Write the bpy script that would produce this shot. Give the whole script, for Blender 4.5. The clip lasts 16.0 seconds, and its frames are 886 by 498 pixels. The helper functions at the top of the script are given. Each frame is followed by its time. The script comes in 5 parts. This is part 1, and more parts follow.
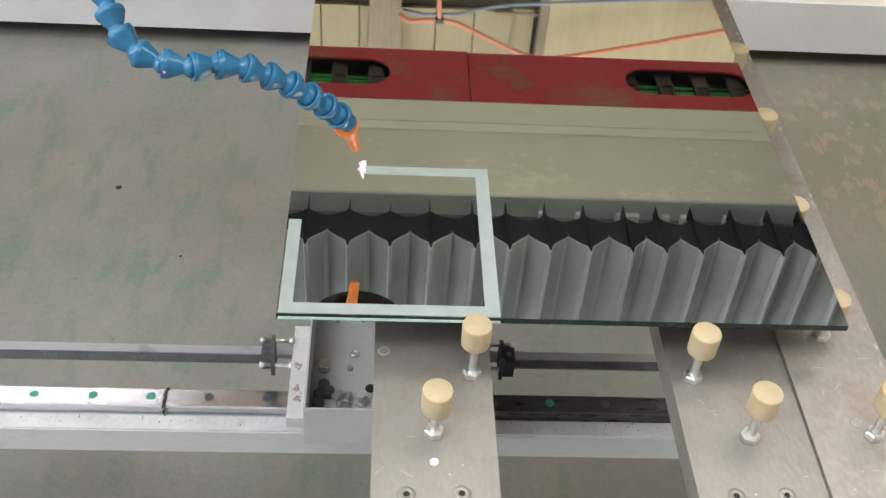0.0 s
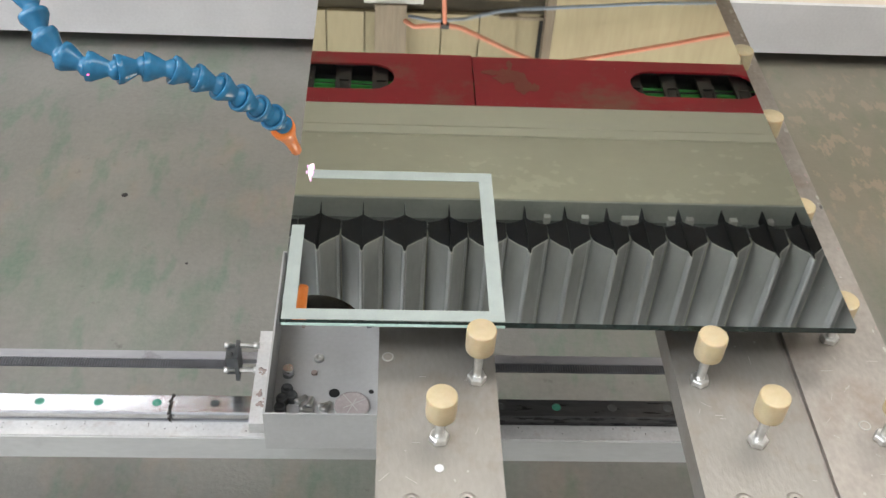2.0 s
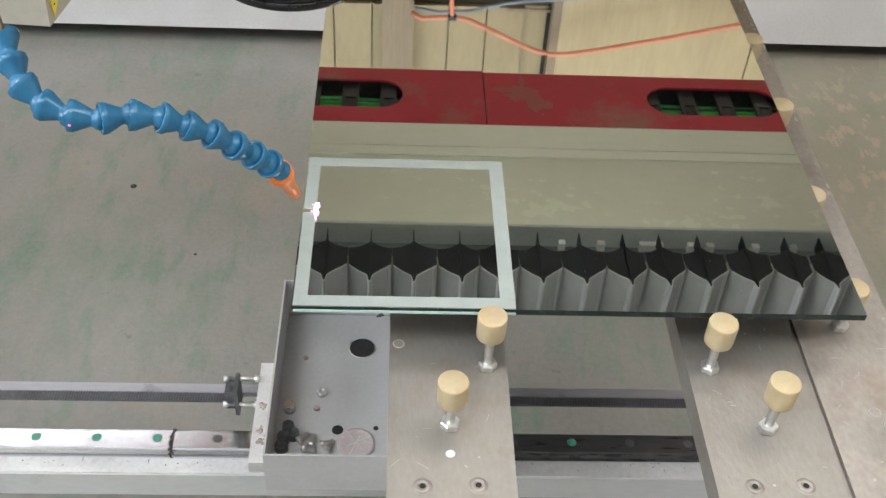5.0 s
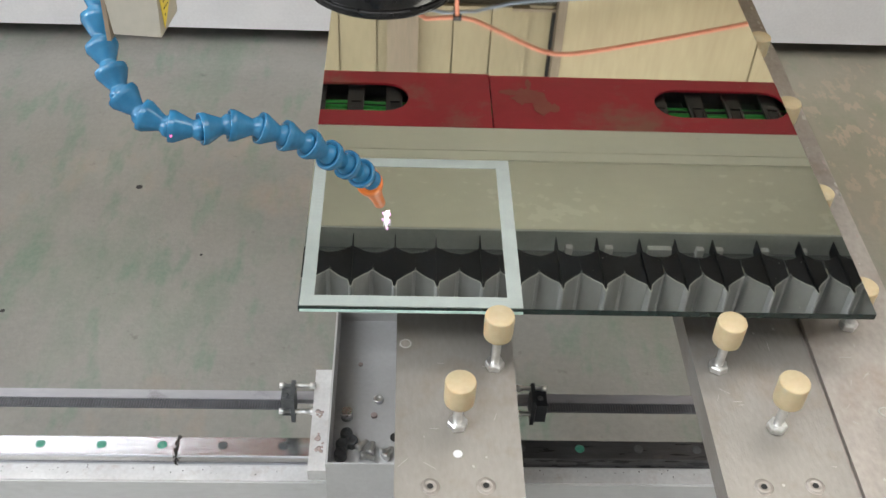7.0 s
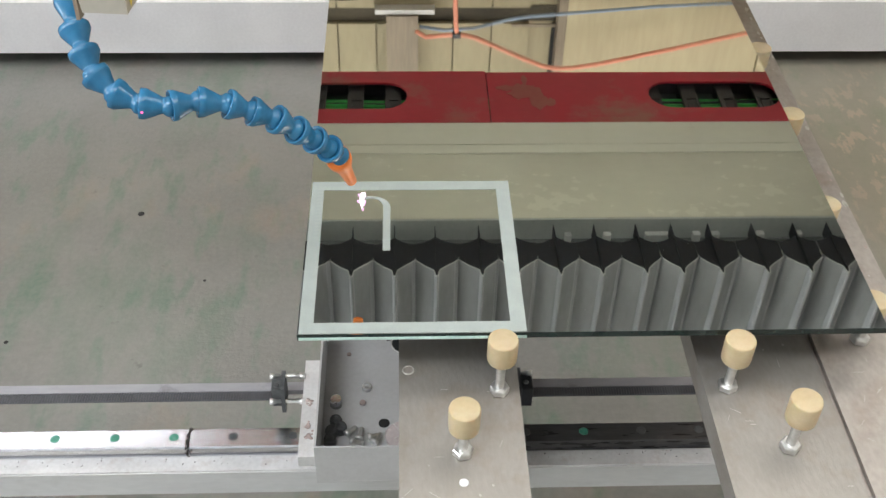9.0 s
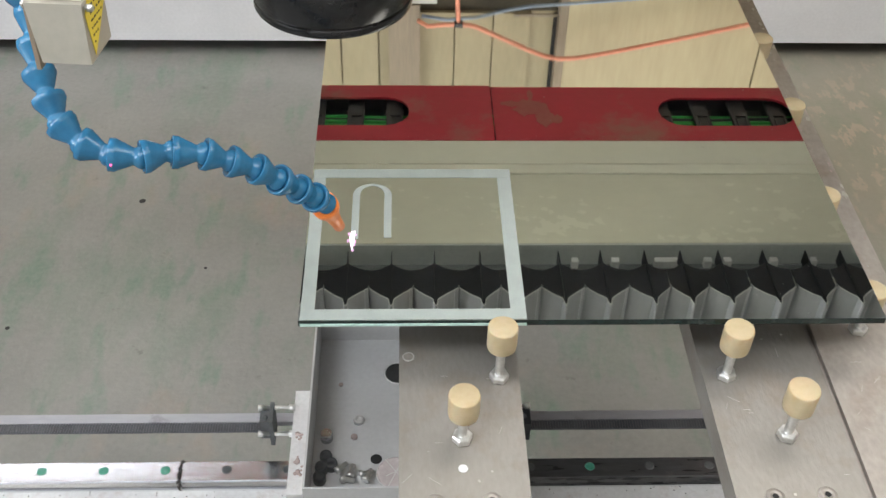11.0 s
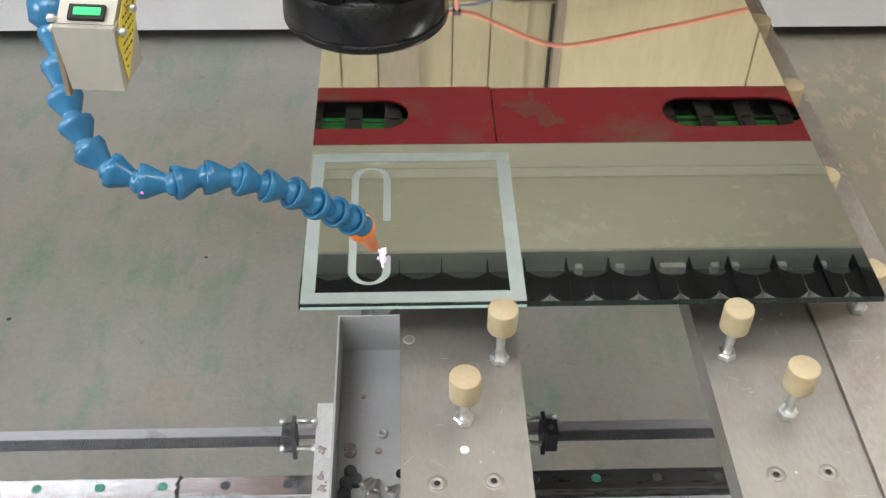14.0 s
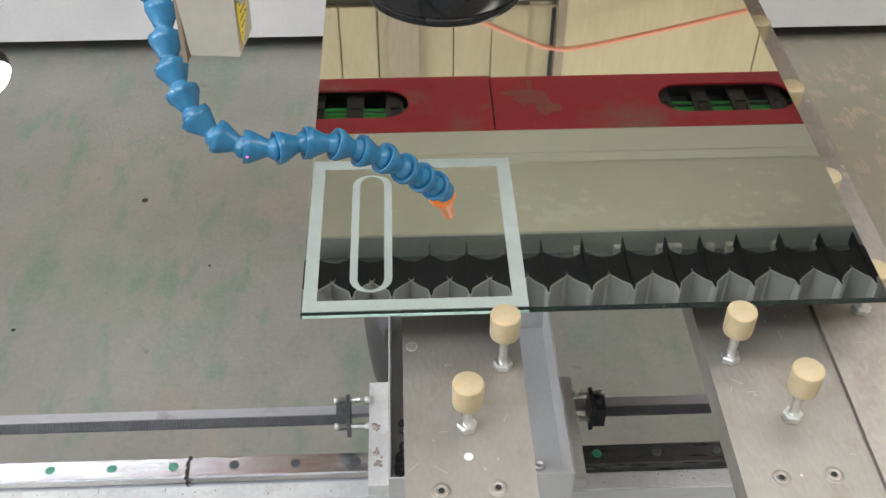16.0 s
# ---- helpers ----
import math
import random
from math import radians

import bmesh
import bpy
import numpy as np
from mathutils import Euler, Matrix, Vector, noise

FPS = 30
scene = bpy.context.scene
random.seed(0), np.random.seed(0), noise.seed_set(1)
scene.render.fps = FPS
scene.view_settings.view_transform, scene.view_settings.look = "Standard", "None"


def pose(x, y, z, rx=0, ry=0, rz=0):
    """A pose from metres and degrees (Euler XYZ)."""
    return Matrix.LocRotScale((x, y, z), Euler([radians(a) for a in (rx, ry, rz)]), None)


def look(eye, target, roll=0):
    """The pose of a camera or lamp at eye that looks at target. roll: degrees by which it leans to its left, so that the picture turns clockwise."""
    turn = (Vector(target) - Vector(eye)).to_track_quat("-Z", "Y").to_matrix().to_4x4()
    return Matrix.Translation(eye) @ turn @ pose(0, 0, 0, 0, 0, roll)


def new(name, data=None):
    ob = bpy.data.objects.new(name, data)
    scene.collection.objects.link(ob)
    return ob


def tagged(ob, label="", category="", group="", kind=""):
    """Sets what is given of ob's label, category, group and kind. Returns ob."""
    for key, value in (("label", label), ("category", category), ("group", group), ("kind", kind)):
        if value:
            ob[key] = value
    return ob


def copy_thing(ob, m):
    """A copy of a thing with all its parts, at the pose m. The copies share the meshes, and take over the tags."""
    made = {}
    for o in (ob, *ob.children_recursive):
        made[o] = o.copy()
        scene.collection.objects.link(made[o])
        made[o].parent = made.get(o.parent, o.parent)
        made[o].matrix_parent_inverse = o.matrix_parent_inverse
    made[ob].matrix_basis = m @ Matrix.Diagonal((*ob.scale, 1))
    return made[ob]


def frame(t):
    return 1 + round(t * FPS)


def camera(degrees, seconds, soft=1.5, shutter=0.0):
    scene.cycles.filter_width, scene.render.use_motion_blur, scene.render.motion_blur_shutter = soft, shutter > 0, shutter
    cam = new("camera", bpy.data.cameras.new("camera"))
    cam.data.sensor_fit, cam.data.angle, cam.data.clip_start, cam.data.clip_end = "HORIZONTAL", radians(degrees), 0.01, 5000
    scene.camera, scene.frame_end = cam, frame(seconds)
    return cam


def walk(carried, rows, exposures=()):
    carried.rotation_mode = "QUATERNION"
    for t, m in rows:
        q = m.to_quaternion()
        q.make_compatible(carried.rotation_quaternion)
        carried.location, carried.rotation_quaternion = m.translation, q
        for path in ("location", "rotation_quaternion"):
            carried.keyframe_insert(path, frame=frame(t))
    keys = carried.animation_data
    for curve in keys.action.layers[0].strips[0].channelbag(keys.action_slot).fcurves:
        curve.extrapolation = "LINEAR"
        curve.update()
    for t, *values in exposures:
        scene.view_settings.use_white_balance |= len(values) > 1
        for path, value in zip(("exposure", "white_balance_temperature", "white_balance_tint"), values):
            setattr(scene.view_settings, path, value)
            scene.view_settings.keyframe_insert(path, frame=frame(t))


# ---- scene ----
cam = camera(45.55, 16.0)
PATH = [
    (0, (0.0672, -0.4860, 1.3595), (0.1272, 0.2480, 0.6830), 4.68),
    (0.5, (0.0666, -0.4872, 1.3581), (0.1263, 0.2487, 0.6836), 4.62),
    (1, (0.0676, -0.4862, 1.3568), (0.1257, 0.2504, 0.6830), 4.51),
    (1.5, (0.0683, -0.4845, 1.3586), (0.1245, 0.2511, 0.6835), 4.26),
    (2, (0.0701, -0.4833, 1.3564), (0.1228, 0.2544, 0.6833), 3.87),
    (2.5, (0.0703, -0.4821, 1.3571), (0.1213, 0.2548, 0.6830), 3.56),
    (3, (0.0701, -0.4837, 1.3543), (0.1208, 0.2539, 0.6810), 3.55),
    (3.5, (0.0695, -0.4850, 1.3536), (0.1193, 0.2520, 0.6796), 3.55),
    (4, (0.0682, -0.4861, 1.3548), (0.1172, 0.2496, 0.6793), 3.56),
    (6.5, (0.0665, -0.4886, 1.3544), (0.1089, 0.2435, 0.6746), 3.45),
    (7, (0.0661, -0.4864, 1.3525), (0.1078, 0.2475, 0.6745), 3.21),
    (7.5, (0.0680, -0.4829, 1.3501), (0.1075, 0.2541, 0.6753), 2.72),
    (8, (0.0690, -0.4786, 1.3474), (0.1075, 0.2615, 0.6761), 2.21),
    (8.5, (0.0704, -0.4748, 1.3456), (0.1074, 0.2685, 0.6777), 1.71),
    (9, (0.0708, -0.4736, 1.3474), (0.1063, 0.2710, 0.6808), 1.31),
    (11.5, (0.0700, -0.4804, 1.3489), (0.1050, 0.2558, 0.6729), 1.74),
    (12, (0.0687, -0.4845, 1.3502), (0.1037, 0.2497, 0.6721), 1.74),
    (12.5, (0.0684, -0.4866, 1.3526), (0.1022, 0.2436, 0.6703), 1.84),
    (13, (0.0688, -0.4858, 1.3532), (0.1010, 0.2390, 0.6651), 2.11),
    (13.5, (0.0692, -0.4816, 1.3469), (0.1049, 0.2458, 0.6616), 1.80),
    (14, (0.0710, -0.4810, 1.3457), (0.1054, 0.2505, 0.6647), 1.12),
    (14.5, (0.0721, -0.4804, 1.3448), (0.1049, 0.2547, 0.6677), 0.55),
    (15, (0.0736, -0.4783, 1.3443), (0.1044, 0.2588, 0.6692), 0.12),
    (15.5, (0.0741, -0.4795, 1.3457), (0.1033, 0.2565, 0.6694), 0.07),
    (16, (0.0729, -0.4794, 1.3459), (0.1034, 0.2552, 0.6681), 0.15),
]
walk(cam, [(t, look(eye, target, roll)) for t, eye, target, roll in PATH])

# drive of the machine: seconds, travel of the head across (x) and of the gantry (y)
DRIVE = [
    (0, -0.0000, 0.0000),
    (0.5, -0.0099, 0.0009),
    (1, -0.0204, 0.0007),
    (1.5, -0.0309, -0.0007),
    (2, -0.0423, 0.0011),
    (2.5, -0.0492, -0.0037),
    (3, -0.0492, -0.0137),
    (3.5, -0.0488, -0.0254),
    (4, -0.0489, -0.0369),
    (4.8, -0.0488, -0.0556),
    (5.3, -0.0330, -0.0650),
    (5.8, -0.0040, -0.0735),
    (6.1, 0.0042, -0.0750),
    (6.5, 0.0042, -0.0744),
    (7, 0.0043, -0.0674),
    (7.5, 0.0041, -0.0541),
    (8, 0.0033, -0.0397),
    (8.5, 0.0013, -0.0259),
    (9, -0.0136, -0.0189),
    (9.3, -0.0201, -0.0235),
    (10, -0.0201, -0.0473),
    (10.75, -0.0201, -0.0698),
    (11.5, -0.0201, -0.0922),
    (12, -0.0202, -0.1071),
    (12.5, -0.0198, -0.1227),
    (13, -0.0101, -0.1384),
    (13.5, 0.0011, -0.1272),
    (14, 0.0019, -0.1119),
    (14.5, 0.0016, -0.0962),
    (15, 0.0020, -0.0828),
    (15.5, 0.0065, -0.0791),
    (16, 0.0484, -0.0773),
]

Z_GLASS = 0.850      # top of the mirror sheet
Z_PLATE = 0.803      # top of the support plates
Z_UNDER = 1.090      # underside of the gantry's upper beam
HALL = (-4.5, 5.0, -4.5, 3.0, 4.6)


# ---- light ----
world = bpy.data.worlds.new("world")
scene.world = world
world.use_nodes = True
world.node_tree.nodes["Background"].inputs[0].default_value = (0.80, 0.86, 0.95, 1)
world.node_tree.nodes["Background"].inputs[1].default_value = 0.3
LIGHTS = [(-1.9, -1.6, 88.0), (0.9, -1.6, 34.0), (-1.9, 1.1, 16.0), (0.9, 1.1, 46.0), (3.3, -0.2, 40.0)]
WINDOW_POWER = 26.0
# power of the added, unseen west window
SIDE_FILL_POWER = 75.0
scene.view_settings.exposure = 0.05


# ---- materials ----
def tree(name):
    m = bpy.data.materials.new(name)
    m.use_nodes = True
    nt = m.node_tree
    return m, nt, nt.nodes, nt.nodes["Principled BSDF"]


def mat(name, dark, light, rough=0.5, metal=0.0, scale=20.0, fine=200.0, bump=0.1, stretch=(1, 1, 1), rough_var=0.15, spread=(0.35, 0.65), stain=None, gloss=0.5):
    """A surface with two scales of colour change, uneven gloss and a fine relief."""
    m, nt, n, p = tree(name)
    tc = n.new("ShaderNodeTexCoord")
    mp = n.new("ShaderNodeMapping")
    mp.inputs["Scale"].default_value = stretch
    nt.links.new(tc.outputs["Object"], mp.inputs[0])
    big = n.new("ShaderNodeTexNoise")
    big.inputs["Scale"].default_value, big.inputs["Detail"].default_value = scale, 5
    small = n.new("ShaderNodeTexNoise")
    small.inputs["Scale"].default_value, small.inputs["Detail"].default_value = fine, 4
    for x in (big, small):
        nt.links.new(mp.outputs[0], x.inputs["Vector"])
    mix = n.new("ShaderNodeMath")
    mix.operation = "MULTIPLY_ADD"
    nt.links.new(small.outputs[0], mix.inputs[0])
    mix.inputs[1].default_value = 0.35
    half = n.new("ShaderNodeMath")
    half.operation = "MULTIPLY"
    half.inputs[1].default_value = 0.65
    nt.links.new(big.outputs[0], half.inputs[0])
    nt.links.new(half.outputs[0], mix.inputs[2])
    ramp = n.new("ShaderNodeValToRGB")
    ramp.color_ramp.elements[0].position, ramp.color_ramp.elements[1].position = spread
    ramp.color_ramp.elements[0].color, ramp.color_ramp.elements[1].color = (*dark, 1), (*light, 1)
    nt.links.new(mix.outputs[0], ramp.inputs[0])
    colour = ramp.outputs[0]
    if stain:
        tone, size, lo, hi, amount = stain
        spots = n.new("ShaderNodeTexNoise")
        spots.inputs["Scale"].default_value, spots.inputs["Detail"].default_value, spots.inputs["Roughness"].default_value = size, 7, 0.65
        nt.links.new(tc.outputs["Object"], spots.inputs["Vector"])
        lim = n.new("ShaderNodeMapRange")
        lim.inputs[1].default_value, lim.inputs[2].default_value, lim.inputs[4].default_value = lo, hi, amount
        nt.links.new(spots.outputs[0], lim.inputs[0])
        over = n.new("ShaderNodeMix")
        over.data_type = "RGBA"
        over.inputs[7].default_value = (*tone, 1)
        nt.links.new(lim.outputs[0], over.inputs[0])
        nt.links.new(colour, over.inputs[6])
        colour = over.outputs[2]
    nt.links.new(colour, p.inputs["Base Color"])
    rr = n.new("ShaderNodeMapRange")
    rr.inputs[3].default_value, rr.inputs[4].default_value = max(0.02, rough - rough_var), min(1, rough + rough_var)
    nt.links.new(mix.outputs[0], rr.inputs[0])
    nt.links.new(rr.outputs[0], p.inputs["Roughness"])
    p.inputs["Metallic"].default_value = metal
    p.inputs["Specular IOR Level"].default_value = gloss
    if bump:
        b = n.new("ShaderNodeBump")
        b.inputs["Strength"].default_value, b.inputs["Distance"].default_value = bump, 0.001
        nt.links.new(small.outputs[0], b.inputs["Height"])
        nt.links.new(b.outputs[0], p.inputs["Normal"])
    return m


def glow(name, colour, strength):
    m, nt, n, p = tree(name)
    p.inputs["Base Color"].default_value = (*colour, 1)
    p.inputs["Emission Color"].default_value = (*colour, 1)
    p.inputs["Emission Strength"].default_value = strength
    return m


def floor_material():
    """Worn concrete with the rest of a green coating and tan patches, tinted warmer in the east."""
    m, nt, n, p = tree("worn_floor")
    tc = n.new("ShaderNodeTexCoord")

    def cloud(scale, detail, lo, hi, off, along=1.0):
        mp = n.new("ShaderNodeMapping")
        mp.inputs["Location"].default_value = off
        mp.inputs["Scale"].default_value = (1, along, 1)
        nt.links.new(tc.outputs["Object"], mp.inputs[0])
        t = n.new("ShaderNodeTexNoise")
        t.inputs["Scale"].default_value, t.inputs["Detail"].default_value, t.inputs["Roughness"].default_value = scale, detail, 0.62
        nt.links.new(mp.outputs[0], t.inputs["Vector"])
        r = n.new("ShaderNodeMapRange")
        r.inputs[1].default_value, r.inputs[2].default_value = lo, hi
        nt.links.new(t.outputs[0], r.inputs[0])
        return r.outputs[0]

    def blend(fac, a, b, amount=1.0):
        x = n.new("ShaderNodeMix")
        x.data_type = "RGBA"
        k = n.new("ShaderNodeMath")
        k.operation = "MULTIPLY"
        k.inputs[1].default_value = amount
        nt.links.new(fac, k.inputs[0])
        nt.links.new(k.outputs[0], x.inputs[0])
        for sock, v in ((x.inputs[6], a), (x.inputs[7], b)):
            if isinstance(v, tuple):
                sock.default_value = (*v, 1)
            else:
                nt.links.new(v, sock)
        return x.outputs[2]

    base = blend(cloud(3.0, 6, 0.3, 0.7, (0, 0, 0)), (0.158, 0.155, 0.146), (0.228, 0.223, 0.208))
    base = blend(cloud(0.9, 3, 0.35, 0.65, (5, 2, 0)), base, (0.142, 0.141, 0.136), 0.5)
    base = blend(cloud(5.5, 8, 0.50, 0.66, (3, 1, 0), 0.40), base, (0.095, 0.150, 0.108), 0.55)
    base = blend(cloud(17, 8, 0.53, 0.64, (6, 3, 0), 0.35), base, (0.070, 0.150, 0.100), 0.5)
    base = blend(cloud(5.0, 9, 0.56, 0.70, (7, 5, 0), 0.6), base, (0.27, 0.20, 0.155), 0.5)
    base = blend(cloud(30, 4, 0.66, 0.72, (1, 9, 0)), base, (0.08, 0.08, 0.07), 0.5)
    base = blend(cloud(90, 3, 0.30, 0.75, (2, 4, 0)), base, (0.27, 0.265, 0.25), 0.3)
    # flaked coating on the east side
    spot = n.new("ShaderNodeVectorMath")
    spot.operation = "DISTANCE"
    spot.inputs[1].default_value = (1.16, 1.36, 0)
    nt.links.new(tc.outputs["Object"], spot.inputs[0])
    near = n.new("ShaderNodeMapRange")
    near.inputs[1].default_value, near.inputs[2].default_value, near.inputs[3].default_value, near.inputs[4].default_value = 0.12, 0.42, 1.0, 0.0
    nt.links.new(spot.outputs["Value"], near.inputs[0])
    flake = n.new("ShaderNodeMath")
    flake.operation = "MULTIPLY"
    nt.links.new(near.outputs[0], flake.inputs[0])
    nt.links.new(cloud(24, 9, 0.535, 0.575, (2, 8, 0), 0.5), flake.inputs[1])
    # broad beige tint, the warmer light of the east side put into the colour
    warm_tint = n.new("ShaderNodeMapRange")
    warm_tint.inputs[1].default_value, warm_tint.inputs[2].default_value, warm_tint.inputs[3].default_value, warm_tint.inputs[4].default_value = 0.25, 0.85, 1.0, 0.0
    nt.links.new(spot.outputs["Value"], warm_tint.inputs[0])
    base = blend(warm_tint.outputs[0], base, (0.205, 0.182, 0.128), 0.6)
    base = blend(flake.outputs[0], base, (0.34, 0.26, 0.20), 0.65)
    nt.links.new(base, p.inputs["Base Color"])
    rr = n.new("ShaderNodeMapRange")
    rr.inputs[3].default_value, rr.inputs[4].default_value = 0.28, 0.6
    nt.links.new(cloud(5, 6, 0.3, 0.7, (4, 4, 0)), rr.inputs[0])
    nt.links.new(rr.outputs[0], p.inputs["Roughness"])
    b = n.new("ShaderNodeBump")
    b.inputs["Strength"].default_value, b.inputs["Distance"].default_value = 0.25, 0.002
    nt.links.new(cloud(120, 3, 0.2, 0.8, (0, 0, 0)), b.inputs["Height"])
    nt.links.new(b.outputs[0], p.inputs["Normal"])
    return m


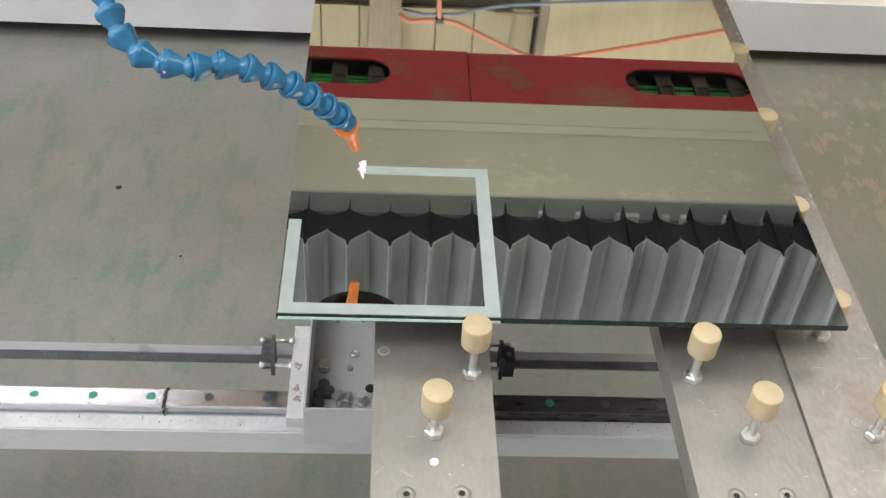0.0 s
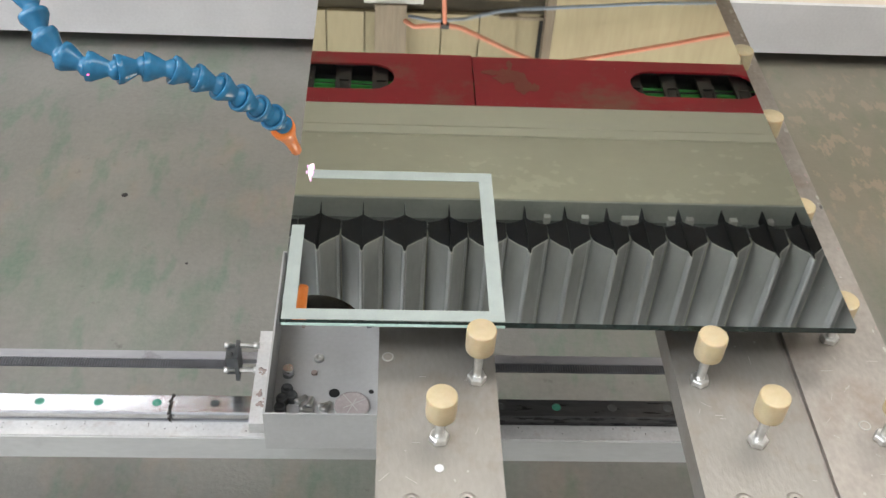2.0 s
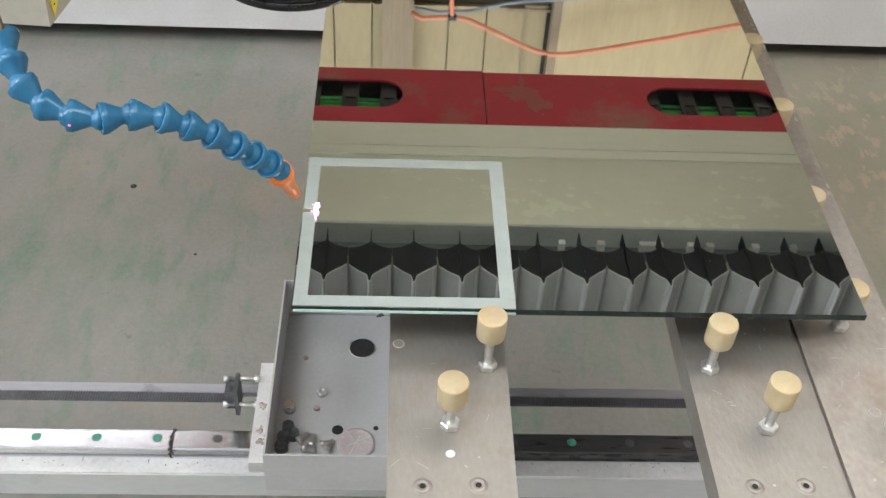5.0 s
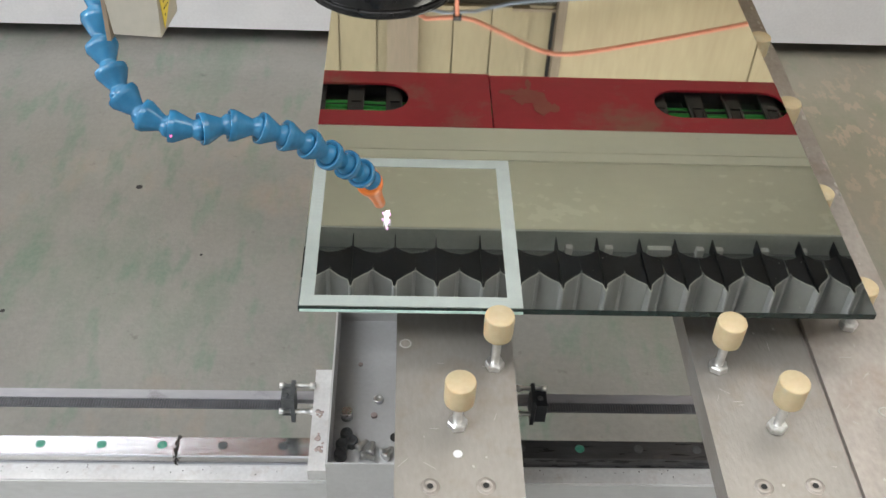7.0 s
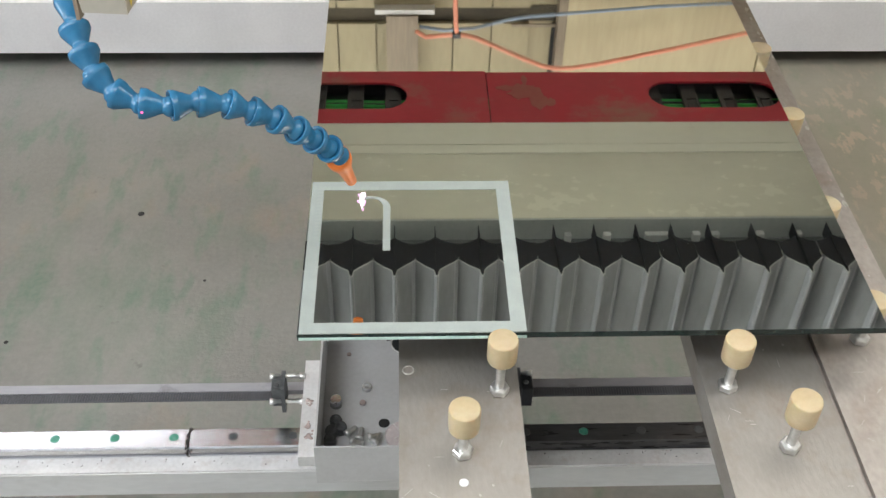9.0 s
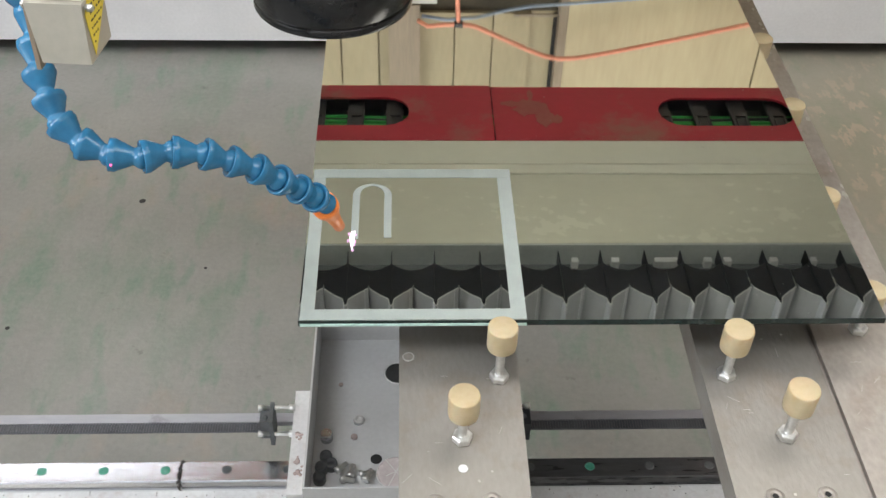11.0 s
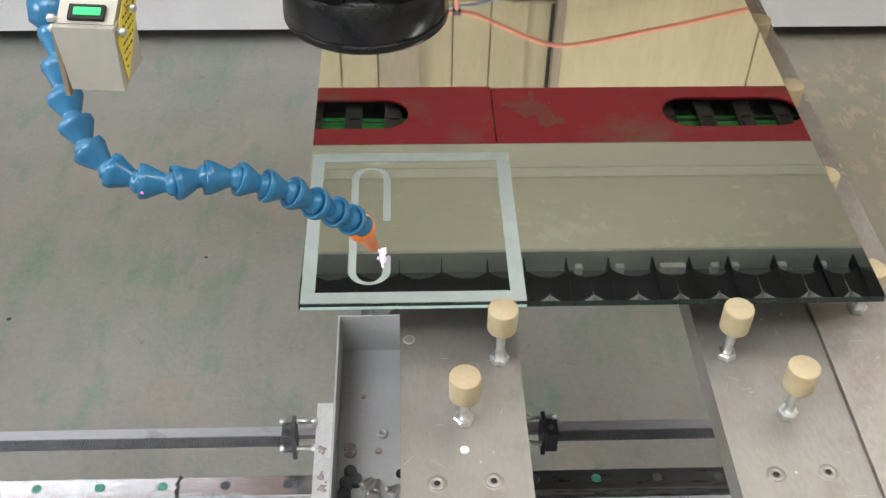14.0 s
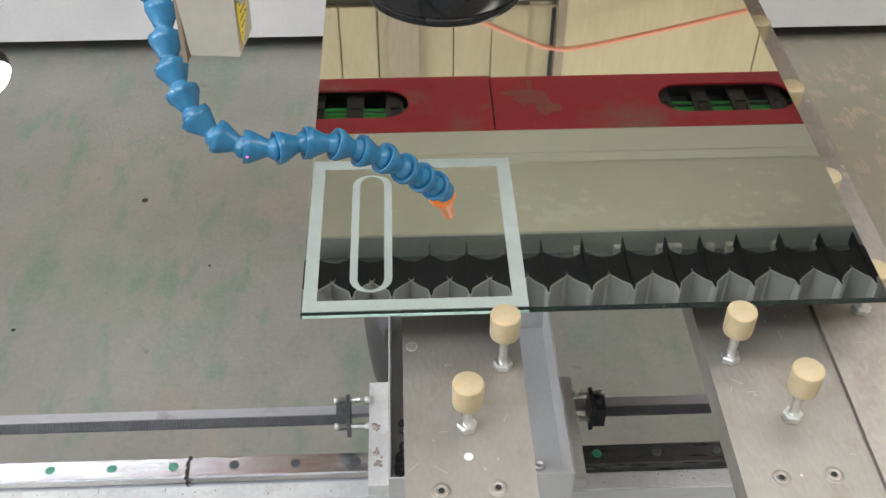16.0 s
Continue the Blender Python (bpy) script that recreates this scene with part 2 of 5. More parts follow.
M = dict(
    floor=floor_material(),
    cream=mat("cream_panel", (0.245, 0.200, 0.115), (0.315, 0.262, 0.160), 0.5, 0, 3, 60, 0.1, (1, 1, 0.25)),
    plaster=mat("plaster", (0.52, 0.51, 0.47), (0.62, 0.60, 0.55), 0.8, 0, 2, 80, 0.2),
    ceiling=mat("ceiling_sheet", (0.55, 0.56, 0.55), (0.66, 0.66, 0.64), 0.7, 0, 2, 60, 0.1),
    white=mat("white_paint", (0.60, 0.60, 0.62), (0.70, 0.70, 0.72), 0.42, 0, 6, 150, 0.05),
    beige=mat("beige_paint", (0.62, 0.55, 0.48), (0.70, 0.63, 0.55), 0.5, 0, 6, 150, 0.05),
    plate=mat("worn_steel_plate", (0.205, 0.192, 0.176), (0.345, 0.326, 0.302), 0.46, 0.45, 11, 320, 0.3, (1, 0.4, 1), 0.14, (0.2, 0.8), ((0.20, 0.155, 0.118), 16, 0.5, 0.72, 0.65)),
    plate_dark=mat("worn_steel_plate_dark", (0.225, 0.205, 0.19), (0.45, 0.415, 0.38), 0.48, 0.45, 15, 240, 0.3, (1, 0.6, 1), 0.16, (0.25, 0.75), ((0.19, 0.13, 0.095), 13, 0.5, 0.7, 0.6)),
    zinc=mat("zinc_bolt", (0.55, 0.55, 0.54), (0.76, 0.76, 0.75), 0.38, 0.9, 120, 600, 0.05),
    steel=mat("ground_steel", (0.44, 0.445, 0.47), (0.74, 0.745, 0.78), 0.25, 1.0, 30, 400, 0.12, (0.12, 1, 1), 0.12, (0.25, 0.75), ((0.36, 0.355, 0.38), 24, 0.56, 0.72, 0.5)),
    alu=mat("cast_aluminium", (0.56, 0.56, 0.57), (0.73, 0.73, 0.74), 0.42, 0.4, 20, 250, 0.12, stain=((0.46, 0.39, 0.37), 45, 0.55, 0.72, 0.6)),
    beam=mat("grey_beam_paint", (0.48, 0.487, 0.495), (0.58, 0.587, 0.595), 0.36, 0.05, 10, 200, 0.08, (0.3, 1, 1), stain=((0.44, 0.44, 0.44), 26, 0.55, 0.72, 0.5)),
    bar=mat("grey_bar", (0.27, 0.27, 0.30), (0.36, 0.36, 0.395), 0.42, 0.3, 12, 200, 0.08, (0.2, 1, 1), stain=((0.15, 0.14, 0.15), 30, 0.58, 0.70, 0.6)),
    tray=mat("grey_tray_paint", (0.43, 0.432, 0.44), (0.51, 0.512, 0.52), 0.38, 0.05, 12, 220, 0.06, stain=((0.42, 0.415, 0.42), 20, 0.5, 0.75, 0.5)),
    black=mat("black_rubber", (0.010, 0.012, 0.017), (0.022, 0.025, 0.032), 0.42, 0, 40, 400, 0.15),
    black_gloss=mat("black_anodised", (0.008, 0.008, 0.009), (0.02, 0.02, 0.022), 0.22, 0.3, 20, 300, 0.03, rough_var=0.05),
    cloth=mat("black_bellows_cloth", (0.013, 0.016, 0.023), (0.027, 0.031, 0.041), 0.50, 0, 40, 400, 0.12, gloss=0.25),
    belt=mat("dark_belt_rubber", (0.060, 0.063, 0.073), (0.115, 0.12, 0.135), 0.38, 0, 40, 300, 0.1),
    fringe=glow("spark_fringe", (0.85, 0.50, 0.85), 0.8),
    chain=mat("black_plastic", (0.010, 0.011, 0.014), (0.026, 0.027, 0.031), 0.45, 0, 60, 300, 0.1),
    green=mat("green_cable", (0.03, 0.34, 0.06), (0.05, 0.47, 0.09), 0.4, 0, 40, 200, 0.05),
    plug=mat("green_plug", (0.02, 0.17, 0.12), (0.07, 0.30, 0.22), 0.35, 0, 220, 500, 0.08, spread=(0.3, 0.7), stain=((0.30, 0.42, 0.38), 160, 0.52, 0.66, 0.6)),
    plug_dark=mat("dark_plug", (0.05, 0.055, 0.06), (0.10, 0.105, 0.11), 0.5, 0.2, 90, 300, 0.05),
    red=mat("red_paint", (0.45, 0.018, 0.040), (0.58, 0.034, 0.062), 0.42, 0, 5, 120, 0.06, (0.6, 1, 1), 0.1, (0.25, 0.75), ((0.34, 0.17, 0.13), 7, 0.53, 0.66, 0.75), 0.35),
    under=mat("beam_underside", (0.68, 0.67, 0.555), (0.78, 0.77, 0.64), 0.26, 0.0, 6, 90, 0.05, (0.7, 1, 1), 0.08, (0.25, 0.75), ((0.56, 0.55, 0.46), 8, 0.30, 0.85, 0.5)),
    web=mat("grey_web", (0.44, 0.47, 0.46), (0.54, 0.57, 0.55), 0.35, 0.1, 12, 200, 0.05),
    duct=mat("dark_duct", (0.06, 0.06, 0.065), (0.11, 0.11, 0.115), 0.5, 0, 30, 200, 0.1),
    scratch=mat("bare_scratch", (0.38, 0.365, 0.34), (0.50, 0.48, 0.45), 0.4, 0.4, 60, 300, 0.1),
    under_light=mat("beam_cover_strip", (0.74, 0.74, 0.64), (0.84, 0.83, 0.71), 0.3, 0.0, 6, 90, 0.05, (0.7, 1, 1), 0.08, (0.25, 0.75)),
    pleat=mat("grey_bellows_cloth", (0.235, 0.240, 0.252), (0.375, 0.384, 0.405), 0.36, 0.0, 14, 160, 0.06, (1, 1, 0.35), 0.08, (0.2, 0.8)),
    piping=mat("light_piping", (0.52, 0.515, 0.50), (0.62, 0.61, 0.59), 0.5, 0, 60, 300, 0.05),
    rubber=mat("amber_polyurethane", (0.42, 0.345, 0.218), (0.48, 0.400, 0.265), 0.5, 0, 60, 300, 0.08, stain=((0.51, 0.44, 0.32), 40, 0.5, 0.7, 0.5), gloss=0.3),
    blue=mat("blue_hose_plastic", (0.016, 0.125, 0.260), (0.028, 0.175, 0.340), 0.22, 0, 50, 300, 0.03),
    orange=mat("orange_nozzle_plastic", (0.80, 0.20, 0.035), (0.90, 0.27, 0.06), 0.38, 0, 60, 300, 0.04),
    rope=mat("orange_air_hose", (0.60, 0.21, 0.13), (0.70, 0.27, 0.18), 0.5, 0, 30, 200, 0.04),
    cable_blue=mat("blue_cable", (0.20, 0.25, 0.33), (0.26, 0.31, 0.39), 0.5, 0, 30, 200, 0.04),
    wood=mat("grey_brown_wood", (0.185, 0.145, 0.105), (0.29, 0.232, 0.172), 0.7, 0, 8, 120, 0.15, (1, 1, 0.1)),
    etched=mat("etched_glass", (0.275, 0.312, 0.298), (0.325, 0.365, 0.35), 0.7, 0, 60, 900, 0.1),
    glass_edge=mat("green_glass_edge", (0.006, 0.013, 0.012), (0.016, 0.030, 0.028), 0.12, 0, 60, 300, 0.03),
    # glass edge coloured bright as if lit
    lit_edge=mat("lit_glass_edge", (0.40, 0.58, 0.54), (0.55, 0.72, 0.68), 0.3, 0, 60, 300, 0.03),
    ivory=mat("ivory_metal", (0.42, 0.40, 0.35), (0.50, 0.475, 0.42), 0.35, 0.3, 30, 200, 0.04),
    yellow=mat("yellow_label", (0.75, 0.58, 0.05), (0.85, 0.68, 0.08), 0.5, 0, 60, 300, 0.02),
    rust=mat("rust_mark", (0.29, 0.22, 0.205), (0.42, 0.345, 0.325), 0.8, 0, 90, 500, 0.2),
    dirt=mat("dark_grime", (0.02, 0.018, 0.016), (0.06, 0.05, 0.045), 0.8, 0, 90, 500, 0.4),
    disc=mat("clear_plastic_disc", (0.46, 0.40, 0.40), (0.58, 0.52, 0.52), 0.25, 0, 60, 300, 0.05),
    cream_wide=mat("pale_cream_sheet", (0.34, 0.275, 0.165), (0.43, 0.36, 0.225), 0.5, 0, 5, 60, 0.1, (1, 1, 0.15)),
    slide=mat("pale_slide_plastic", (0.70, 0.71, 0.70), (0.82, 0.82, 0.81), 0.35, 0, 60, 300, 0.04),
    gap=mat("dusty_gap", (0.025, 0.020, 0.013), (0.070, 0.056, 0.036), 0.9, 0, 14, 90, 0.1, (0.3, 1, 1)),
    # rail steel with a dark reflection put into its colour
    rail_reflection=mat("dark_reflection_rail_steel", (0.050, 0.051, 0.055), (0.10, 0.10, 0.105), 0.30, 0.5, 20, 300, 0.1, (0.15, 1, 1), stain=((0.16, 0.155, 0.15), 22, 0.55, 0.72, 0.5)),
    worn_red=mat("worn_red_paint", (0.37, 0.060, 0.058), (0.40, 0.115, 0.090), 0.55, 0, 40, 200, 0.1, spread=(0.3, 0.7)),
    # near black; also paints the shade inside the cable tray
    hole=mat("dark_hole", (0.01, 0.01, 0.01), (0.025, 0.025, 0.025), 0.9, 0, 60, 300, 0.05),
    display=glow("green_display", (0.02, 0.62, 0.13), 0.9),
    screen=mat("lcd_screen", (0.30, 0.34, 0.26), (0.36, 0.40, 0.31), 0.25, 0, 60, 300, 0.02),
    spark=glow("laser_spark", (1.0, 0.78, 0.94), 2.4),
    lamp=glow("lamp_white", (1.0, 1.0, 1.0), 12.0),
    panel=glow("light_panel", (1.0, 0.97, 0.92), 2.5),
    daylight=glow("daylight", (0.97, 0.98, 1.0), 8.0),
    pink=glow("pointer_dot", (1.0, 0.12, 0.35), 2.0),
)


def mirror_material():
    m, nt, n, p = tree("mirror_coat")
    p.inputs["Base Color"].default_value = (0.85, 0.865, 0.815, 1)
    p.inputs["Metallic"].default_value = 1.0
    t = n.new("ShaderNodeTexNoise")
    t.inputs["Scale"].default_value, t.inputs["Detail"].default_value = 9, 6
    tc = n.new("ShaderNodeTexCoord")
    nt.links.new(tc.outputs["Object"], t.inputs["Vector"])
    r = n.new("ShaderNodeMapRange")
    r.inputs[1].default_value, r.inputs[2].default_value, r.inputs[3].default_value, r.inputs[4].default_value = 0.35, 0.75, 0.012, 0.03
    nt.links.new(t.outputs[0], r.inputs[0])
    nt.links.new(r.outputs[0], p.inputs["Roughness"])
    return m


M["mirror"] = mirror_material()
soft_cap = M["rubber"].node_tree.nodes["Principled BSDF"]
soft_cap.inputs["Subsurface Weight"].default_value = 0.5
soft_cap.inputs["Subsurface Radius"].default_value = (0.008, 0.005, 0.003)
soft_cap.inputs["Subsurface Scale"].default_value = 1.0


# ---- mesh helpers ----
def box(bm, x0, x1, y0, y1, z0, z1, m=None):
    v = [bm.verts.new(p) for p in ((x0, y0, z0), (x1, y0, z0), (x1, y1, z0), (x0, y1, z0), (x0, y0, z1), (x1, y0, z1), (x1, y1, z1), (x0, y1, z1))]
    for f in ((0, 3, 2, 1), (4, 5, 6, 7), (0, 1, 5, 4), (1, 2, 6, 5), (2, 3, 7, 6), (3, 0, 4, 7)):
        bm.faces.new([v[i] for i in f])
    if m is not None:
        bmesh.ops.transform(bm, matrix=m, verts=v)
    return v


def lathe(bm, rings, a, b, n=20, caps=True):
    """Rings (distance along a to b in metres from a, radius) round the axis a to b."""
    a, b = Vector(a), Vector(b)
    d = (b - a).normalized()
    u = d.orthogonal().normalized()
    w = d.cross(u)
    rows = []
    for s, r in rings:
        rows.append([bm.verts.new(a + d * s + (u * math.cos(2 * math.pi * k / n) + w * math.sin(2 * math.pi * k / n)) * r) for k in range(n)])
    for p, q in zip(rows, rows[1:]):
        for k in range(n):
            f = bm.faces.new((p[k], p[(k + 1) % n], q[(k + 1) % n], q[k]))
            f.smooth = n > 8
    if caps:
        bm.faces.new(rows[0][::-1])
        bm.faces.new(rows[-1])


def rod(bm, a, b, r, n=14):
    lathe(bm, [(0, r), ((Vector(b) - Vector(a)).length, r)], a, b, n)


def prism(bm, outline, z0, z1):
    lo = [bm.verts.new((x, y, z0)) for x, y in outline]
    hi = [bm.verts.new((x, y, z1)) for x, y in outline]
    bm.faces.new(lo[::-1])
    bm.faces.new(hi)
    k = len(lo)
    for i in range(k):
        bm.faces.new((lo[i], lo[(i + 1) % k], hi[(i + 1) % k], hi[i]))


def tube(bm, points, r, n=10):
    points = [Vector(p) for p in points]
    rows = []
    for i, p in enumerate(points):
        d = (points[min(i + 1, len(points) - 1)] - points[max(i - 1, 0)]).normalized()
        u = d.cross(Vector((0.31, 0.17, 0.93))).normalized()
        w = d.cross(u)
        rows.append([bm.verts.new(p + (u * math.cos(2 * math.pi * k / n) + w * math.sin(2 * math.pi * k / n)) * r) for k in range(n)])
    for a, b in zip(rows, rows[1:]):
        for k in range(n):
            bm.faces.new((a[k], a[(k + 1) % n], b[(k + 1) % n], b[k])).smooth = True
    bm.faces.new(rows[0][::-1])
    bm.faces.new(rows[-1])


def bevel(bm, w, seg=2, angle=40):
    edges = [e for e in bm.edges if len(e.link_faces) == 2 and e.calc_face_angle(0) > radians(angle)]
    bmesh.ops.bevel(bm, geom=edges, offset=w, segments=seg, affect="EDGES", profile=0.5)


def mesh_of(name, bm, material):
    bmesh.ops.recalc_face_normals(bm, faces=bm.faces)
    me = bpy.data.meshes.new(name)
    bm.to_mesh(me)
    bm.free()
    for m in material if isinstance(material, (list, tuple)) else (material,):
        me.materials.append(m)
    return me


def part(name, bm, material, parent=None, label=""):
    ob = new(name, mesh_of(name, bm, material))
    ob.parent = parent
    return tagged(ob, label)


def thing(name, label, category, group="", kind="", at=(0, 0, 0)):
    ob = new(name)
    ob.empty_display_size = 0.05
    ob.location = at
    return tagged(ob, label, category, group, kind)


def simple(name, label, category, bm, material, group="", kind=""):
    return tagged(new(name, mesh_of(name, bm, material)), label, category, group, kind)


def a_box(*dims, w=0.0, seg=2):
    bm = bmesh.new()
    box(bm, *dims)
    if w:
        bevel(bm, w, seg)
    return bm


# ---- the hall ----
def build_hall():
    x0, x1, y0, y1, h = HALL
    simple("floor", "worn grey concrete floor with patches of green coating", "floor", a_box(x0, x1, y0, y1 + 0.12, -0.1, 0), M["floor"], kind="structure")
    floor = bpy.data.objects["floor"]
    for x, y, r in ((-0.4503, 1.1434, 0.0065), (-0.62, 0.80, 0.004), (-0.30, 0.95, 0.003), (0.92, 1.25, 0.005)):
        bm = bmesh.new()
        lathe(bm, [(0, r), (0.0006, r * 0.8)], (x, y, 0.0002), (x, y, 1), 14)
        part("anchor_hole", bm, M["hole"], floor, "small dark hole in the concrete")
    wall = simple("wall_north", "cream ribbed sheet wall behind the machine", "wall", a_box(x0, x1, y1, y1 + 0.12, 0, h), M["cream"], kind="structure")
    simple("wall_south", "plain plastered hall wall", "wall", a_box(x0, x1, y0 - 0.12, y0, 0, h), M["plaster"], kind="structure")
    simple("wall_west", "plain plastered hall wall", "wall", a_box(x0 - 0.12, x0, y0, y1, 0, h), M["plaster"], kind="structure")
    simple("wall_east", "plain plastered hall wall", "wall", a_box(x1, x1 + 0.12, y0, y1, 0, h), M["plaster"], kind="structure")
    simple("ceiling", "light grey sheet ceiling of the hall", "ceiling", a_box(x0, x1, y0, y1, h, h + 0.1), M["ceiling"], kind="structure")
    # cream wall sheets with open joints
    for i in range(-10, 5):
        bm = a_box(-0.172 + i * 0.142 + 0.003, -0.172 + (i + 1) * 0.142 - 0.003, y1 - 0.022, y1 - 0.001, 2.327, 3.4, w=0.004, seg=1)
        part("panel", bm, M["cream"], wall)
        bm = a_box(-0.172 + i * 0.142 + 0.003, -0.172 + (i + 1) * 0.142 - 0.003, y1 - 0.022, y1 - 0.001, 1.2, 2.262, w=0.004, seg=1)
        part("panel", bm, M["cream"], wall)
    for i in range(3):
        bm = a_box(0.66 + i * 0.75, 0.66 + (i + 1) * 0.75 - 0.006, y1 - 0.055, y1 - 0.001, 1.2, 3.4, w=0.008, seg=1)
        part("panel", bm, M["cream_wide"], wall, "wide pale cream sheet with a pressed fold")
    part("gap", a_box(-1.6, 0.65, y1 - 0.004, y1 - 0.001, 2.263, 2.326), M["gap"], wall, "dark horizontal gap between sheets")
    part("joint_strip", a_box(0.6355, 0.668, y1 - 0.062, y1 - 0.002, 1.2, 3.4, w=0.004), M["wood"], wall, "grey-brown joint strip")
    part("gap", a_box(0.622, 0.635, y1 - 0.012, y1 - 0.002, 2.335, 3.4), M["hole"], wall, "dark gap beside the strip")
    part("joint_strip", a_box(0.47, 0.634, y1 - 0.03, y1 - 0.0225, 2.327, 2.338, w=0.002), M["wood"], wall, "thin ledge")
    # post hanging from the roof with a small pale cap, air hose and cable before the wall
    post = thing("wall_post", "grey-brown wooden post hanging from the roof with a pale cap", "post", at=(0.066, y1 - 0.06, 0))
    part("shaft", a_box(-0.058, 0.058, -0.015, 0.036, 2.268, h, w=0.004), M["wood"], post)
    part("cap", a_box(-0.098, 0.118, -0.004, 0.036, 2.248, 2.266, w=0.003), M["piping"], post)
    yy = y1 - 0.14
    pts = [(0.118, yy + 0.045, 2.318), (0.15, yy, 2.314), (0.205, yy, 2.308), (0.261, yy, 2.305), (0.30, yy, 2.309), (0.326, yy, 2.316), (0.41, yy, 2.357), (0.517, yy, 2.409), (0.58, yy, 2.436), (0.635, yy, 2.448), (0.69, yy, 2.446), (0.78, yy, 2.43), (0.871, yy, 2.409), (1.073, yy, 2.361), (1.32, yy, 2.298), (1.8, yy, 2.19), (2.3, yy + 0.06, 2.12)]
    bm = bmesh.new()
    tube(bm, pts, 0.0085)
    hose = simple("air_hose", "orange air hose strung in loops before the wall", "hose", bm, M["rope"])
    bm = bmesh.new()
    tube(bm, [(0.261, yy, 2.302), (0.258, yy, 2.26), (0.254, yy, 2.20), (0.25, yy, 1.9)], 0.0085)
    part("drop", bm, M["rope"], hose)
    part("tee", a_box(0.246, 0.276, yy - 0.012, yy + 0.012, 2.297, 2.313, w=0.004), M["black"], hose, "black tee fitting")
    bm = bmesh.new()
    tube(bm, [(0.13, yy + .07, 2.312), (0.22, yy + .05, 2.316), (0.328, yy + .04, 2.301), (0.449, yy + .04, 2.267), (0.53, yy + .04, 2.253), (0.621, yy + .04, 2.246), (1.0, yy + .06, 2.225), (1.5, yy + .06, 2.20)], 0.0065)
    simple("wall_cable", "thin blue cable running along the wall", "cable", bm, M["cable_blue"])
    # low white machine base on the floor
    base = thing("machine_base", "long low white painted machine base with an overhanging edge", "machine", at=(0.2, 1.680, 0))
    part("front_panel", a_box(-3.6, 3.6, 0.0, 0.012, 0.040, 0.170, w=0.004), M["white"], base)
    part("deck", a_box(-3.6, 3.6, 0.0125, 0.82, 0.149, 0.167, w=0.003), M["beige"], base)
    part("plinth", a_box(-3.5, 3.5, 0.42, 0.78, 0.0, 0.1485), M["beige"], base, "set-back plinth under the deck")


def build_lights():
    x0, x1, y0, y1, h = HALL
    for x, y, power in LIGHTS:
        li = thing("ceiling_light", "long white panel light under the hall ceiling", "ceiling light", "hall lights", at=(x, y, h))
        part("housing", a_box(-1.25, 1.25, -0.65, 0.65, -0.06, -0.002, w=0.008), M["white"], li)
        part("diffuser", a_box(-1.2, 1.2, -0.6, 0.6, -0.068, -0.061), M["panel"], li)
        lamp = bpy.data.lights.new("panel_lamp", "AREA")
        lamp.shape, lamp.size, lamp.size_y, lamp.energy, lamp.color = "RECTANGLE", 2.4, 1.2, power, (0.86, 0.93, 1.0) if x < 0 else (1.0, 0.94, 0.89)
        ob = new("panel_lamp", lamp)
        ob.location = (x, y, h - 0.075)


def build_window():
    x0, x1, y0, y1, h = HALL
    win = thing("window_1", "long bright clerestory window high in the north wall", "window", kind="structure", at=(-1.78, y1 - 0.001, 3.95))
    part("pane", a_box(-0.75, 0.75, -0.012, -0.004, -0.45, 0.45), M["daylight"], win)
    for z in (-0.475, 0.475):
        part("window_frame", a_box(-0.8, 0.8, -0.04, -0.001, z - 0.025, z + 0.025, w=0.004), M["white"], win)
    for k in range(4):
        x = -0.775 + 0.5166 * k
        part("mullion", a_box(x - 0.02, x + 0.02, -0.04, -0.013, -0.449, 0.449, w=0.004), M["white"], win)
    lamp = bpy.data.lights.new("window_light", "AREA")
    lamp.shape, lamp.size, lamp.size_y, lamp.energy, lamp.color = "RECTANGLE", 1.5, 0.9, WINDOW_POWER, (0.86, 0.94, 1.0)
    ob = new("window_light", lamp)
    ob.matrix_world = look((-1.78, y1 - 0.06, 3.95), (-0.6, 0, 1.0))
    # unseen window added in the west wall, a cool fill light from the side
    win = thing("fill_window", "wide bright unseen window added in the west wall as side fill", "window", kind="structure", at=(x0 + 0.001, -1.5, 2.9))
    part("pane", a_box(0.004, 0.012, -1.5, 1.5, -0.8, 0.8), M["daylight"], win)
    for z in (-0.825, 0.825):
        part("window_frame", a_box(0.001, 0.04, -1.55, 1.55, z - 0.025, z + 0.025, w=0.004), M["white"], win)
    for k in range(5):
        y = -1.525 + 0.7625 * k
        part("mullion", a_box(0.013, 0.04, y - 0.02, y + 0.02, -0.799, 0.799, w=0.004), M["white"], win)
    lamp = bpy.data.lights.new("side_fill_light", "AREA")
    lamp.shape, lamp.size, lamp.size_y, lamp.energy, lamp.color = "RECTANGLE", 3.0, 1.6, SIDE_FILL_POWER, (0.80, 0.90, 1.0)
    ob = new("side_fill_light", lamp)
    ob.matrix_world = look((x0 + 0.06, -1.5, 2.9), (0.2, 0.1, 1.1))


build_hall()
build_lights()
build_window()


